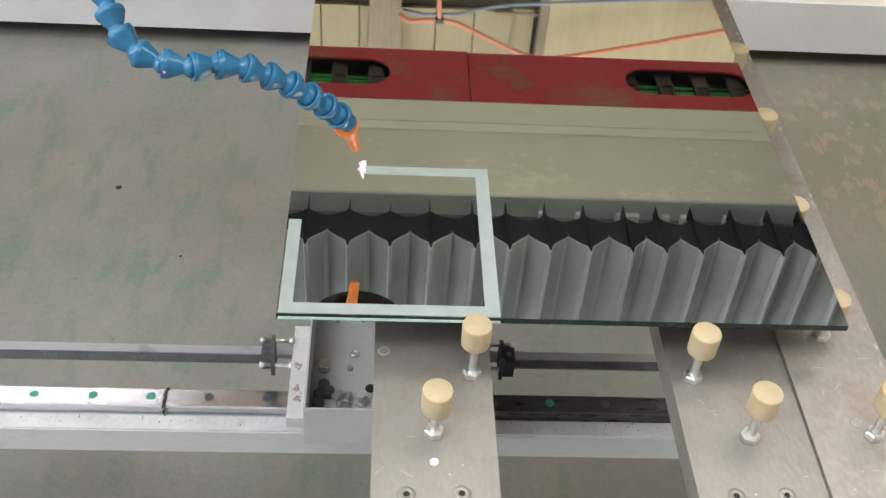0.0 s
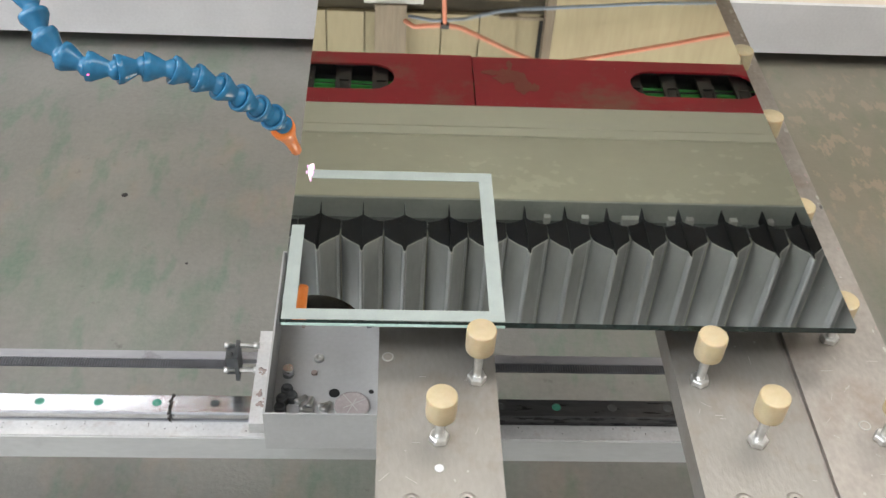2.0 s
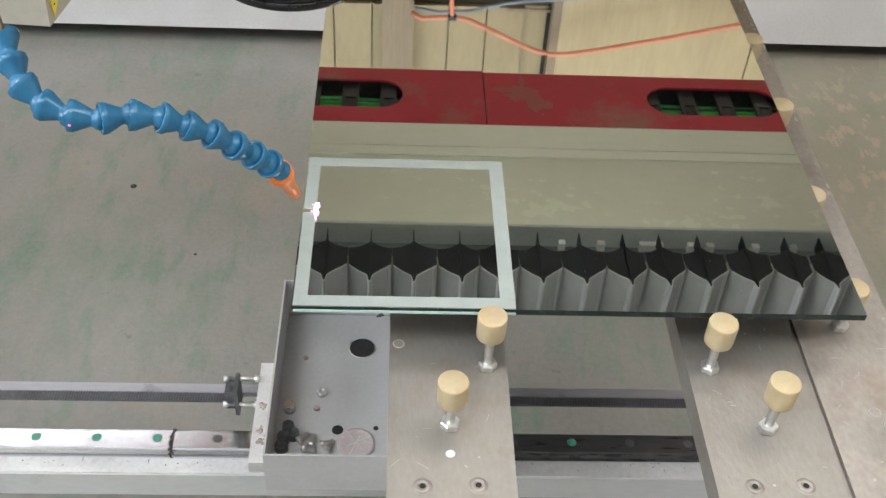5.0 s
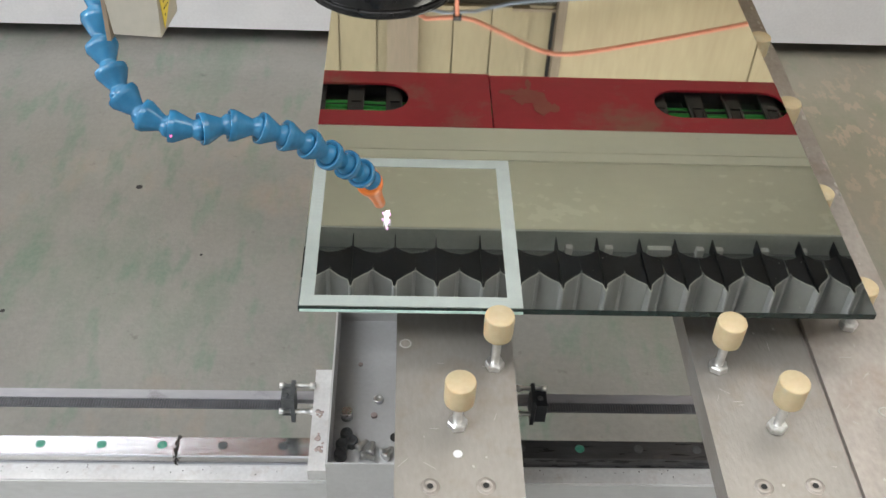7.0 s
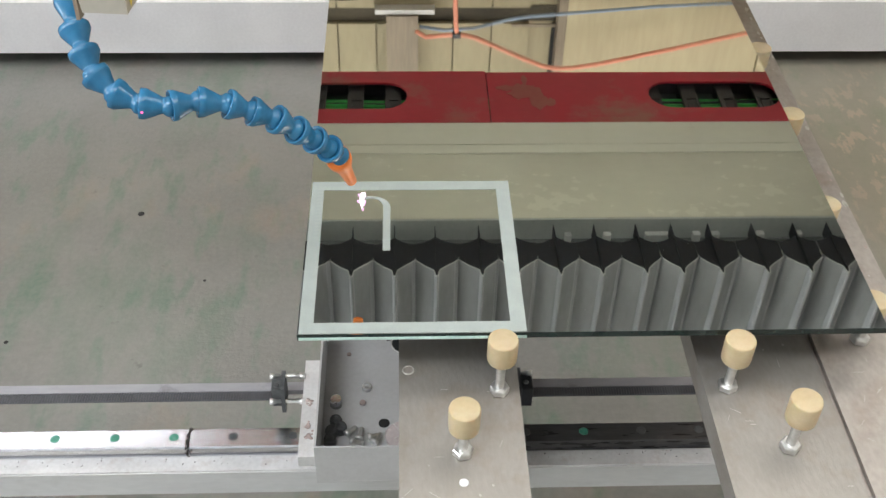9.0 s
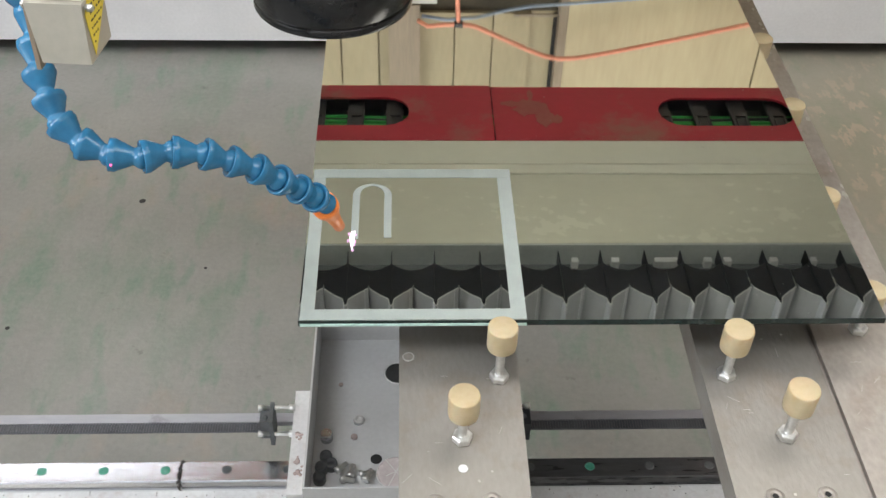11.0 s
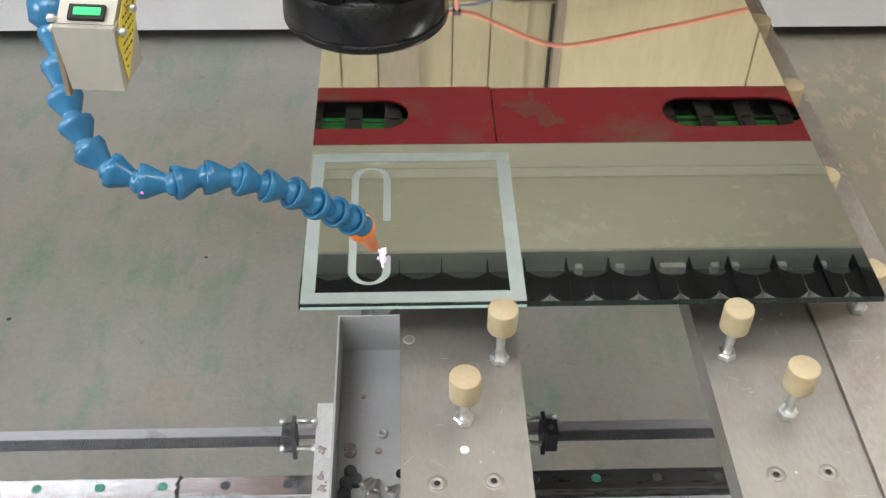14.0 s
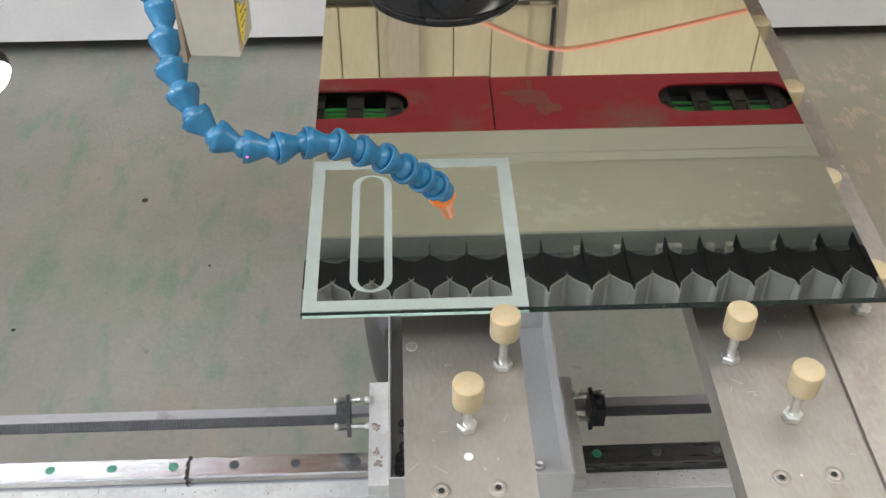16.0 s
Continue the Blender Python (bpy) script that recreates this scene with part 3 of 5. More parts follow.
# ---- support plates and standoffs ----
def support_plate(x0, x1, y0, y1, screws, label, material):
    root = thing("support_plate", label, "plate", "support plates", at=((x0 + x1) / 2, 0, Z_PLATE))
    cx = (x0 + x1) / 2
    part("slab", a_box(x0 - cx, x1 - cx, y0, y1, -0.02, 0, w=0.0012), material, root)
    for x, y in screws:
        bm = bmesh.new()
        lathe(bm, [(0, 0.0062), (0.0004, 0.0062), (0.0004, 0.0052)], (x - cx, y, 0.0), (x - cx, y, 1), 20, False)
        lathe(bm, [(0, 0.0052), (0.0008, 0.005), (0.0012, 0.0042), (0.0012, 0.0022), (0.0002, 0.0022)], (x - cx, y, 0.0002), (x - cx, y, 1), 18)
        s = part("screw", bm, M["plate_dark"], root, "countersunk socket screw")
        bm = bmesh.new()
        lathe(bm, [(0, 0.0021), (0.0003, 0.0021)], (x - cx, y, 0.0009), (x - cx, y, 1), 6)
        part("socket", bm, M["hole"], s)
    return root


def build_table():
    a = support_plate(0.0655, 0.1468, -0.42, 0.95, [(0.0878, -0.1082), (0.1225, -0.1072)], "worn brushed steel support plate with two socket screws", M["plate"])
    b = support_plate(0.2728, 0.3563, -0.42, 0.95, [(0.2970, -0.1066), (0.3300, -0.1056)], "worn brushed steel support plate with a thick side edge", M["plate"])
    c = support_plate(0.3600, 0.4340, -0.42, 0.95, [(0.386, -0.118)], "scratched dull steel support plate along the mirror's edge", M["plate_dark"])
    # added filler, only there to lighten the black gap between the plates
    part("joint_strip", a_box(0.35645 - 0.397, 0.35985 - 0.397, -0.41, 0.94, -0.018, -0.0035, w=0.0003, seg=1), M["plate_dark"], c, "grey filler added to lighten the dark joint")
    rnd = random.Random(21)
    for _ in range(22):
        bm = bmesh.new()
        x, y, r = 0.434 - 0.397 - rnd.uniform(0.001, 0.005), rnd.uniform(0.0, 0.6), rnd.uniform(0.0012, 0.0034)
        prism(bm, [(x + r * rnd.uniform(0.4, 0.7) * math.cos(k * 0.7), y + r * rnd.uniform(0.7, 1.8) * math.sin(k * 0.7)) for k in range(9)], 0.0001, 0.00025)
        part("chip", bm, M["rust"] if rnd.random() < 0.4 else M["scratch"], c, "rusty or bare chip along the edge")
    # threaded holes, paint specks and scratches
    rnd = random.Random(4)
    for root, cx, items in ((a, 0.10615, [(0.072, 0.0103)]), (c, 0.3971, [(0.3945, -0.0455)])):
        for x, y in items:
            bm = bmesh.new()
            lathe(bm, [(0, 0.0043), (0.0005, 0.0041), (0.0005, 0.0032), (0.0001, 0.0032)], (x - cx, y, 0), (x - cx, y, 1), 16)
            h = part("threaded_hole", bm, M["scratch"], root)
            bm = bmesh.new()
            lathe(bm, [(0, 0.0034), (0.0002, 0.0034)], (x - cx, y, 0.0001), (x - cx, y, 1), 14)
            part("bore", bm, M["plate_dark"], h)
    for root, cx, w, y0, y1, count in ((a, 0.10615, 0.036, -0.14, 0.03, 12), (b, 0.3139, 0.037, -0.14, 0.03, 9), (c, 0.3971, 0.03, -0.14, 0.45, 44)):
        bm = bmesh.new()
        for _ in range(count):
            x, y, ang, ln = rnd.uniform(-w, w), rnd.uniform(y0, y1), rnd.choice((0, 0, 1.57, 1.2, -0.6, 0.8)), rnd.uniform(0.003, 0.010)
            box(bm, -ln / 2, ln / 2, -0.00014, 0.00014, 0.0, 0.00012, pose(x, y, 0.0001, 0, 0, math.degrees(ang)))
        for _ in range(count // 2):
            x, y, r = rnd.uniform(-w, w), rnd.uniform(y0, y1), rnd.uniform(0.0004, 0.0012)
            lathe(bm, [(0, r), (0.0002, r * 0.8)], (x, y, 0.0001), (x + 0.00002, y, 1), 8)
        tagged(part("scratches", bm, M["scratch"], root, "pale scratches and paint specks"), kind="stuff")
    bm = bmesh.new()
    lathe(bm, [(0, 0.0032), (0.0006, 0.0028)], (0.1058 - 0.10615, -0.0832, 0), (0.1058 - 0.10615, -0.0832, 1), 12)
    part("paint_speck", bm, M["white"], a, "white paint speck")
    # steel frame that carries the plates
    fr = thing("table_frame", "grey steel frame under the support plates", "frame", at=(0, 0, 0))
    part("cross_bar", a_box(-0.3, 0.8, -0.41, -0.35, 0.72, 0.782, w=0.004), M["beam"], fr)
    part("cross_bar", a_box(0.05, 0.43, 0.88, 0.92, 0.72, 0.782, w=0.004), M["beam"], fr)
    for x, y in ((-0.27, -0.38), (0.77, -0.38)):
        part("leg", a_box(x - 0.03, x + 0.03, y - 0.03, y + 0.03, 0, 0.72, w=0.004), M["beam"], fr)
    for x in (0.12, 0.38):
        part("leg", a_box(x - 0.02, x + 0.02, 0.88, 0.92, 0, 0.72, w=0.004), M["beam"], fr)


def standoff(lift, label):
    root = thing("standoff", label, "standoff", "standoffs", at=(0, 0, Z_PLATE))
    bm = bmesh.new()
    rings = [(0, 0.0032)]
    for i in range(int((0.025 + lift) / 0.0019)):
        rings += [(0.0012 + i * 0.0019, 0.0032), (0.0021 + i * 0.0019, 0.0029)]
    lathe(bm, rings, (0, 0, 0), (0, 0, 1), 16)
    part("bolt", bm, M["zinc"], root)
    bm = bmesh.new()
    lathe(bm, [(0, 0.0060), (0.0006, 0.0067), (0.0046, 0.0067), (0.0054, 0.0058), (0.0054, 0.0033)], (0, 0, 0.0004), (0, 0, 1), 6)
    part("nut", bm, M["zinc"], root)
    bm = bmesh.new()
    lathe(bm, [(0, 0.0035), (0, 0.0086), (0.0012, 0.0096), (0.004, 0.0099), (0.0184, 0.0100), (0.0195, 0.0097), (0.0199, 0.0090), (0.0199, 0.0)], (0, 0, 0.0220 + lift), (0, 0, 1), 28)
    part("rubber_cap", bm, M["rubber"], root)
    return root


build_table()
TALL = [(0.1330, -0.0100, 0.0094), (0.1060, -0.0610, 0.0030), (0.2880, -0.0095, 0.0062), (0.3163, -0.0608, 0.0066), (0.4025, -0.0575, 0.0066)]
LOW = [(0.3985, 0.362), (0.3985, 0.2560), (0.3915, 0.136), (0.3925, 0.0325), (0.115, 0.20), (0.30, 0.33), (0.115, 0.50), (0.30, 0.56)]
for n, (x, y, lift) in enumerate(TALL):
    standoff(lift, "amber polyurethane cap on a zinc bolt with a nut").matrix_basis = pose(x, y, Z_PLATE, 0, 0, 17 * n + 8)
first = standoff(0.0, "amber polyurethane cap carrying the mirror sheet")
for n, (x, y) in enumerate(LOW):
    turn = pose(x, y, Z_PLATE, 0, 0, 17 * n + 8)
    if n == 0:
        first.matrix_basis = turn
    else:
        copy_thing(first, turn)


# ---- the mirror sheet with its etched lines ----
MW, ML, T = 0.3885, 0.62, 0.005
FRAME_W, FRAME_D, LINE = 0.1495, 0.1592, 0.0102
ETCH = []


def etched_piece(name, outline, parent, seconds=None):
    bm = bmesh.new()
    cx = sum(p[0] for p in outline) / len(outline)
    cy = sum(p[1] for p in outline) / len(outline)
    prism(bm, [(x - cx, y - cy) for x, y in outline], 0.0, 0.0002)
    ob = part(name, bm, M["etched"], parent)
    ob.location = (cx, cy, 0.0001)
    if seconds is not None:
        ETCH.append((ob, seconds))
    return ob


def rect(x0, x1, y0, y1):
    return [(x0, y0), (x1, y0), (x1, y1), (x0, y1)]


def build_mirror():
    root = thing("mirror_sheet", "clear mirror sheet with a frosted frame being engraved", "mirror", at=(0, 0, Z_GLASS))
    bm = a_box(0, MW, 0, ML, -T, 0, w=0.0004, seg=1)
    bm.normal_update()
    for f in bm.faces:
        f.material_index = 0 if f.normal.z > 0.9 else 1
    part("glass", bm, [M["mirror"], M["glass_edge"]], root)
    # light in the glass edge along the etched frame, painted as a pale strip
    part("lit_edge", a_box(0.001, FRAME_W, -0.0006, -0.0001, -0.0048, -0.0027), M["lit_edge"], root, "pale front glass edge, its lit look put into the colour")
    rnd = random.Random(21)
    bm = bmesh.new()
    for _ in range(40):
        x, y, r = rnd.uniform(0.16, MW - 0.004), rnd.betavariate(1, 3) * 0.45 + 0.004, rnd.uniform(0.0001, 0.00028)
        lathe(bm, [(0, r), (0.00015, r * 0.6)], (x, y, 0.00005), (x, y, 1), 6)
    tagged(part("dust", bm, M["piping"], root, "fine pale dust specks"), kind="stuff")
    g = 0.00002
    etched_piece("front_line", rect(0.001, FRAME_W, 0.0006, LINE), root)
    etched_piece("side_line", rect(FRAME_W - LINE, FRAME_W, LINE + g, FRAME_D - LINE), root)
    etched_piece("back_line", rect(0.0505, FRAME_W, FRAME_D - LINE + g, FRAME_D), root)
    etched_piece("left_line", rect(0.001, LINE, LINE + g, 0.0945), root)
    n = 14
    for i in range(n):
        xa, xb = 0.0505 - 0.0495 * i / n, 0.0505 - 0.0495 * (i + 1) / n
        etched_piece("line_piece", rect(xb, xa, FRAME_D - LINE + g, FRAME_D), root, 0.03 + 2.36 * (i + 0.5) / n)
    n = 14
    ya0, yb0 = FRAME_D - LINE, 0.0945
    for i in range(n):
        ya, yb = ya0 + (yb0 - ya0) * i / n, ya0 + (yb0 - ya0) * (i + 1) / n
        etched_piece("line_piece", rect(0.001, LINE, yb, ya), root, 2.75 + 2.3 * (i + 0.5) / n)
    # long ring, drawn from its open side round to its start
    cx, r, hw, yb, yt, ys = 0.0456, 0.0117, 0.0027, 0.0307, 0.1282, 0.081

    def straight(x, y0, y1, n, t0, t1):
        for i in range(n):
            a, b = y0 + (y1 - y0) * i / n, y0 + (y1 - y0) * (i + 1) / n
            etched_piece("ring_piece", rect(x - hw, x + hw, min(a, b), max(a, b)), root, t0 + (t1 - t0) * (i + 0.5) / n)

    def arc(cy, a0, a1, n, t0, t1):
        for i in range(n):
            a, b = radians(a0 + (a1 - a0) * i / n), radians(a0 + (a1 - a0) * (i + 1) / n)
            m = (a + b) / 2
            o = [(cx + (r + hw) * math.cos(q), cy + (r + 0.0016) * math.sin(q)) for q in (a, m, b)] + [(cx + (r - hw) * math.cos(q), cy + (r - 0.0006) * math.sin(q)) for q in (b, m, a)]
            etched_piece("ring_piece", o, root, t0 + (t1 - t0) * (i + 0.5) / n)

    straight(cx + r, ys, yt, 13, 6.75, 8.35)
    arc(yt, 0, 180, 12, 8.35, 9.2)
    straight(cx - r, yt, yb, 26, 9.2, 12.6)
    arc(yb, 180, 360, 12, 12.6, 13.5)
    straight(cx + r, yb, ys, 14, 13.5, 15.2)
    return root


build_mirror()


# ---- gantry: lower beam with rail, upper beam with cable tray ----
def slot_outline(x0, x1, y0, y1):
    r = (y1 - y0) / 2
    cy = (y0 + y1) / 2
    pts = []
    for k in range(9):
        a = -math.pi / 2 + math.pi * k / 8
        pts.append((x1 - r + r * math.cos(a), cy + r * math.sin(a)))
    for k in range(9):
        a = math.pi / 2 + math.pi * k / 8
        pts.append((x0 + r + r * math.cos(a), cy + r * math.sin(a)))
    return pts


def slotted_plate(bm, x0, x1, y0, y1, slots, z0, z1):
    """A plate from x0 to x1 with rounded slots right through it."""
    def wall(loop):
        k = len(loop)
        for i in range(k):
            a, b = loop[i], loop[(i + 1) % k]
            bm.faces.new([bm.verts.new((*a, z0)), bm.verts.new((*b, z0)), bm.verts.new((*b, z1)), bm.verts.new((*a, z1))])

    cuts = sorted(slots)
    edge = x0
    for sx0, sx1, sy0, sy1 in cuts:
        for z in (z0, z1):
            def face(pts):
                bm.faces.new([bm.verts.new((x, y, z)) for x, y in pts])
            face(rect(edge, sx0, y0, y1))
            o = slot_outline(sx0, sx1, sy0, sy1)
            cy = (sy0 + sy1) / 2
            low = sorted([p for p in o if p[1] <= cy + 1e-7])
            top = sorted([p for p in o if p[1] >= cy - 1e-7])
            face([(sx0, y0), (sx1, y0)] + low[::-1])
            face([(sx1, y1), (sx0, y1)] + top)
        wall(slot_outline(sx0, sx1, sy0, sy1))
        edge = sx1
    for z in (z0, z1):
        bm.faces.new([bm.verts.new((x, y, z)) for x, y in rect(edge, x1, y0, y1)])
    wall(rect(x0, x1, y0, y1))


def build_gantry():
    root = thing("gantry", "steel gantry with lower rail beam and red cable tray", "machine", at=(0, 0, 0))
    X0, X1 = -1.15, 1.25
    # lower beam
    part("rail_beam", a_box(X0, X1, 0.195, 0.243, 0.431, 0.465, w=0.002), M["beam"], root, "grey painted rail beam")
    part("ledge", a_box(X0, X1, 0.1962, 0.2135, 0.4652, 0.4672, w=0.0006), M["alu"], root, "bare machined ledge")
    # the right stretch is coloured dark for its reflection
    for xa, xb, steel in ((X0, -0.1530, "steel"), (-0.1512, 0.1050, "steel"), (0.1060, X1, "rail_reflection")):
        bm = bmesh.new()
        prof = [(0.2165, 0.4652), (0.2365, 0.4652), (0.2365, 0.4705), (0.2340, 0.4735), (0.2340, 0.4765), (0.2375, 0.4795), (0.2375, 0.4820), (0.2155, 0.4820), (0.2155, 0.4795), (0.2190, 0.4765), (0.2190, 0.4735), (0.2165, 0.4705)]
        a = [bm.verts.new((xa, y, z)) for y, z in prof]
        b = [bm.verts.new((xb, y, z)) for y, z in prof]
        bm.faces.new(a)
        bm.faces.new(b[::-1])
        for i in range(len(prof)):
            bm.faces.new((a[i], a[(i + 1) % len(prof)], b[(i + 1) % len(prof)], b[i]))
        rail = part("rail", bm, M[steel], root, "polished linear guide rail" if steel == "steel" else "linear guide rail coloured dark for what it reflects")
        for k in range(-14, 26):
            x = -0.1668 + 0.06 * k
            if xa < x - 0.008 and x + 0.008 < xb and -0.62 < x < 0.9:
                bm = bmesh.new()
                lathe(bm, [(0, 0.0049), (0.0003, 0.0049), (0.0004, 0.0040)], (x, 0.2275, 0.4819), (x, 0.2275, 1), 18)
                part("hole_plug", bm, M["plug"] if (x < -0.16 or 0.2 < x < 0.27) else M["plug_dark"], rail, "green plastic plug" if (x < -0.16 or 0.2 < x < 0.27) else "dark plug")
    rnd = random.Random(9)
    bm = bmesh.new()
    for i in range(26):
        y = 0.214 + 0.026 * i / 26
        x = -0.1522 + rnd.uniform(-0.002, 0.002)
        bmesh.ops.create_icosphere(bm, subdivisions=1, radius=rnd.uniform(0.0009, 0.002), matrix=Matrix.Translation((x, y, 0.482 + rnd.uniform(-0.0005, 0.0006))))
    for i in range(10):
        bmesh.ops.create_icosphere(bm, subdivisions=1, radius=rnd.uniform(0.0007, 0.0015), matrix=Matrix.Translation((-0.1522 + rnd.uniform(-0.002, 0.002), 0.2145, 0.481 - 0.0016 * i)))
    part("joint_grime", bm, M["dirt"], root, "dark grease at the rail joint")
    bm = bmesh.new()
    for i in range(110):
        x = rnd.uniform(-0.6, 0.6)
        bmesh.ops.create_icosphere(bm, subdivisions=1, radius=rnd.uniform(0.0003, 0.0008), matrix=Matrix.Translation((x, rnd.uniform(0.203, 0.2135), 0.4673)))
    tagged(part("grime", bm, M["dirt"], root, "dirt specks on the ledge"), kind="stuff")
    part("back_bar", a_box(X0, X1, 0.2685, 0.2795, 0.4985, 0.505, w=0.001), M["bar"], root, "dull grey bar behind the belt")
    # side columns join both beams
    for x in (X0 - 0.06, X1 + 0.06):
        part("column", a_box(x - 0.06, x + 0.06, 0.19, 0.72, 0.06, 1.46, w=0.01), M["white"], root)
        part("foot_rail", a_box(x - 0.05, x + 0.05, 0.10, 0.80, 0.0, 0.058, w=0.004), M["steel"], root)
    # upper beam
    part("upper_beam", a_box(X0, X1, 0.4185, 0.5965, Z_UNDER, 1.46, w=0.002), M["under"], root, "greenish beige underside of the upper beam")
    part("seam", a_box(X0 + .01, X1 - .01, 0.5505, 0.5520, Z_UNDER - 0.0005, Z_UNDER), M["bar"], root, "thin dark seam line")
    part("cover_strip", a_box(X0 + .01, X1 - .01, 0.5525, 0.5960, Z_UNDER - 0.0012, Z_UNDER - 0.0002, w=0.0003, seg=1), M["under_light"], root, "paler cover strip on the underside")
    part("lip", a_box(X0 + .01, X1 - .01, 0.5345, 0.5500, Z_UNDER - 0.0022, Z_UNDER - 0.0002, w=0.0006, seg=1), M["under_light"], root, "raised pale lip along the seam")
    part("front_web", a_box(X0, X1, 0.4160, 0.4182, 1.0905, 1.1400, w=0.0005, seg=1), M["web"], root, "grey guide web behind the bellows")
    part("guide_rail", a_box(X0, X1, 0.4075, 0.4155, 1.1180, 1.1300, w=0.002), M["steel"], root, "bright guide rail behind the bellows")
    for x, w in ((0.249, 0.007), (0.292, 0.008), (0.347, 0.026), (0.391, 0.008), (0.412, 0.008), (0.462, 0.008), (0.505, 0.006)):
        part("slide_end", a_box(x - w / 2, x + w / 2, 0.4090, 0.4158, 1.1085, 1.1205, w=0.002), M["slide"], root, "pale slide end")
    # red cable tray
    slots = [[(-0.49, -0.34, 0.627, 0.686), (-0.085, 0.0752, 0.627, 0.686)], [(0.3785, 0.545, 0.627, 0.686), (0.72, 0.885, 0.627, 0.686)]]
    for (xa, xb), s in zip(((X0, 0.1752), (0.1764, X1)), slots):
        bm = bmesh.new()
        slotted_plate(bm, xa, xb, 0.5975 - (0.0006 if xa > 0 else 0), 0.7115 - (0.003 if xa > 0 else 0), s, Z_UNDER - 0.001, Z_UNDER + 0.002)
        part("cable_tray", bm, M["red"], root, "dark red painted tray bottom with long slots")
    rnd = random.Random(5)
    for x, y, rx, ry in ((0.222, 0.664, 0.022, 0.020), (0.200, 0.672, 0.014, 0.007), (0.238, 0.646, 0.012, 0.022), (0.224, 0.690, 0.004, 0.012), (0.252, 0.640, 0.008, 0.010)):
        bm = bmesh.new()
        prism(bm, [(x + rx * rnd.uniform(0.65, 1.1) * math.cos(k * 0.2244), y + ry * rnd.uniform(0.65, 1.1) * math.sin(k * 0.2244)) for k in range(28)], Z_UNDER - 0.00125 - rnd.uniform(0, 0.0001), Z_UNDER - 0.00105)
        part("worn_patch", bm, M["worn_red"], root, "dull olive patch in the red paint")
    part("tray_back", a_box(X0, X1, 0.7105, 0.7135, Z_UNDER + 0.0025, 1.20), M["red"], root, "dark red tray side")
    # added dark sheet, the tray's inner shade as colour
    part("tray_shade", a_box(X0, X1, 0.598, 0.710, 1.17, 1.174), M["hole"], root, "near-black sheet for the shade inside the tray")
    # black drag chain with green cables over the slots
    for i in range(-16, 30):
        x = 0.047 * i
        if not (-0.55 < x < 0.95):
            continue
        bm = bmesh.new()
        box(bm, x, x + 0.020, 0.622, 0.690, Z_UNDER + 0.006, Z_UNDER + 0.010)
        box(bm, x + 0.0205, x + 0.0465, 0.676, 0.690, Z_UNDER + 0.020, Z_UNDER + 0.022)
        box(bm, x + 0.004, x + 0.006, 0.634, 0.650, Z_UNDER + 0.0045, Z_UNDER + 0.006)
        box(bm, x + 0.016, x + 0.018, 0.634, 0.650, Z_UNDER + 0.0045, Z_UNDER + 0.006)
        box(bm, x - 0.004, x + 0.044, 0.619, 0.6245, Z_UNDER + 0.004, Z_UNDER + 0.03)
        box(bm, x - 0.004, x + 0.044, 0.6885, 0.694, Z_UNDER + 0.004, Z_UNDER + 0.03)
        box(bm, x + 0.005, x + 0.017, 0.655, 0.658, Z_UNDER + 0.0045, Z_UNDER + 0.006)
        part("chain_link", bm, M["chain"], root, "black drag chain link")
    rnd = random.Random(3)
    for k in range(8):
        bm = bmesh.new()
        y = 0.628 + 0.0056 * k
        tube(bm, [(-0.6 + 0.05 * i, y + rnd.uniform(-0.002, 0.002), Z_UNDER + 0.016 + rnd.uniform(-0.001, 0.002)) for i in range(32)], 0.0031, 8)
        part("cable", bm, M["green"] if k % 3 else M["black"], root, "green sheathed cable" if k % 3 else "black cable")
    return root


gantry = build_gantry()


# ---- bellows cover: one fold after another, each free to slide ----
FOLDS = [-0.1440, -0.0997, -0.0553, -0.0108, 0.0337, 0.0779, 0.1211, 0.1678, 0.2048, 0.2483, 0.2915, 0.3369, 0.3736, 0.4124, 0.4580, 0.5007, 0.5357, 0.578, 0.620]
bellows = thing("bellows", "grey pleated bellows cover with black undersides on the gantry", "bellows cover", at=(0, 0, 0))


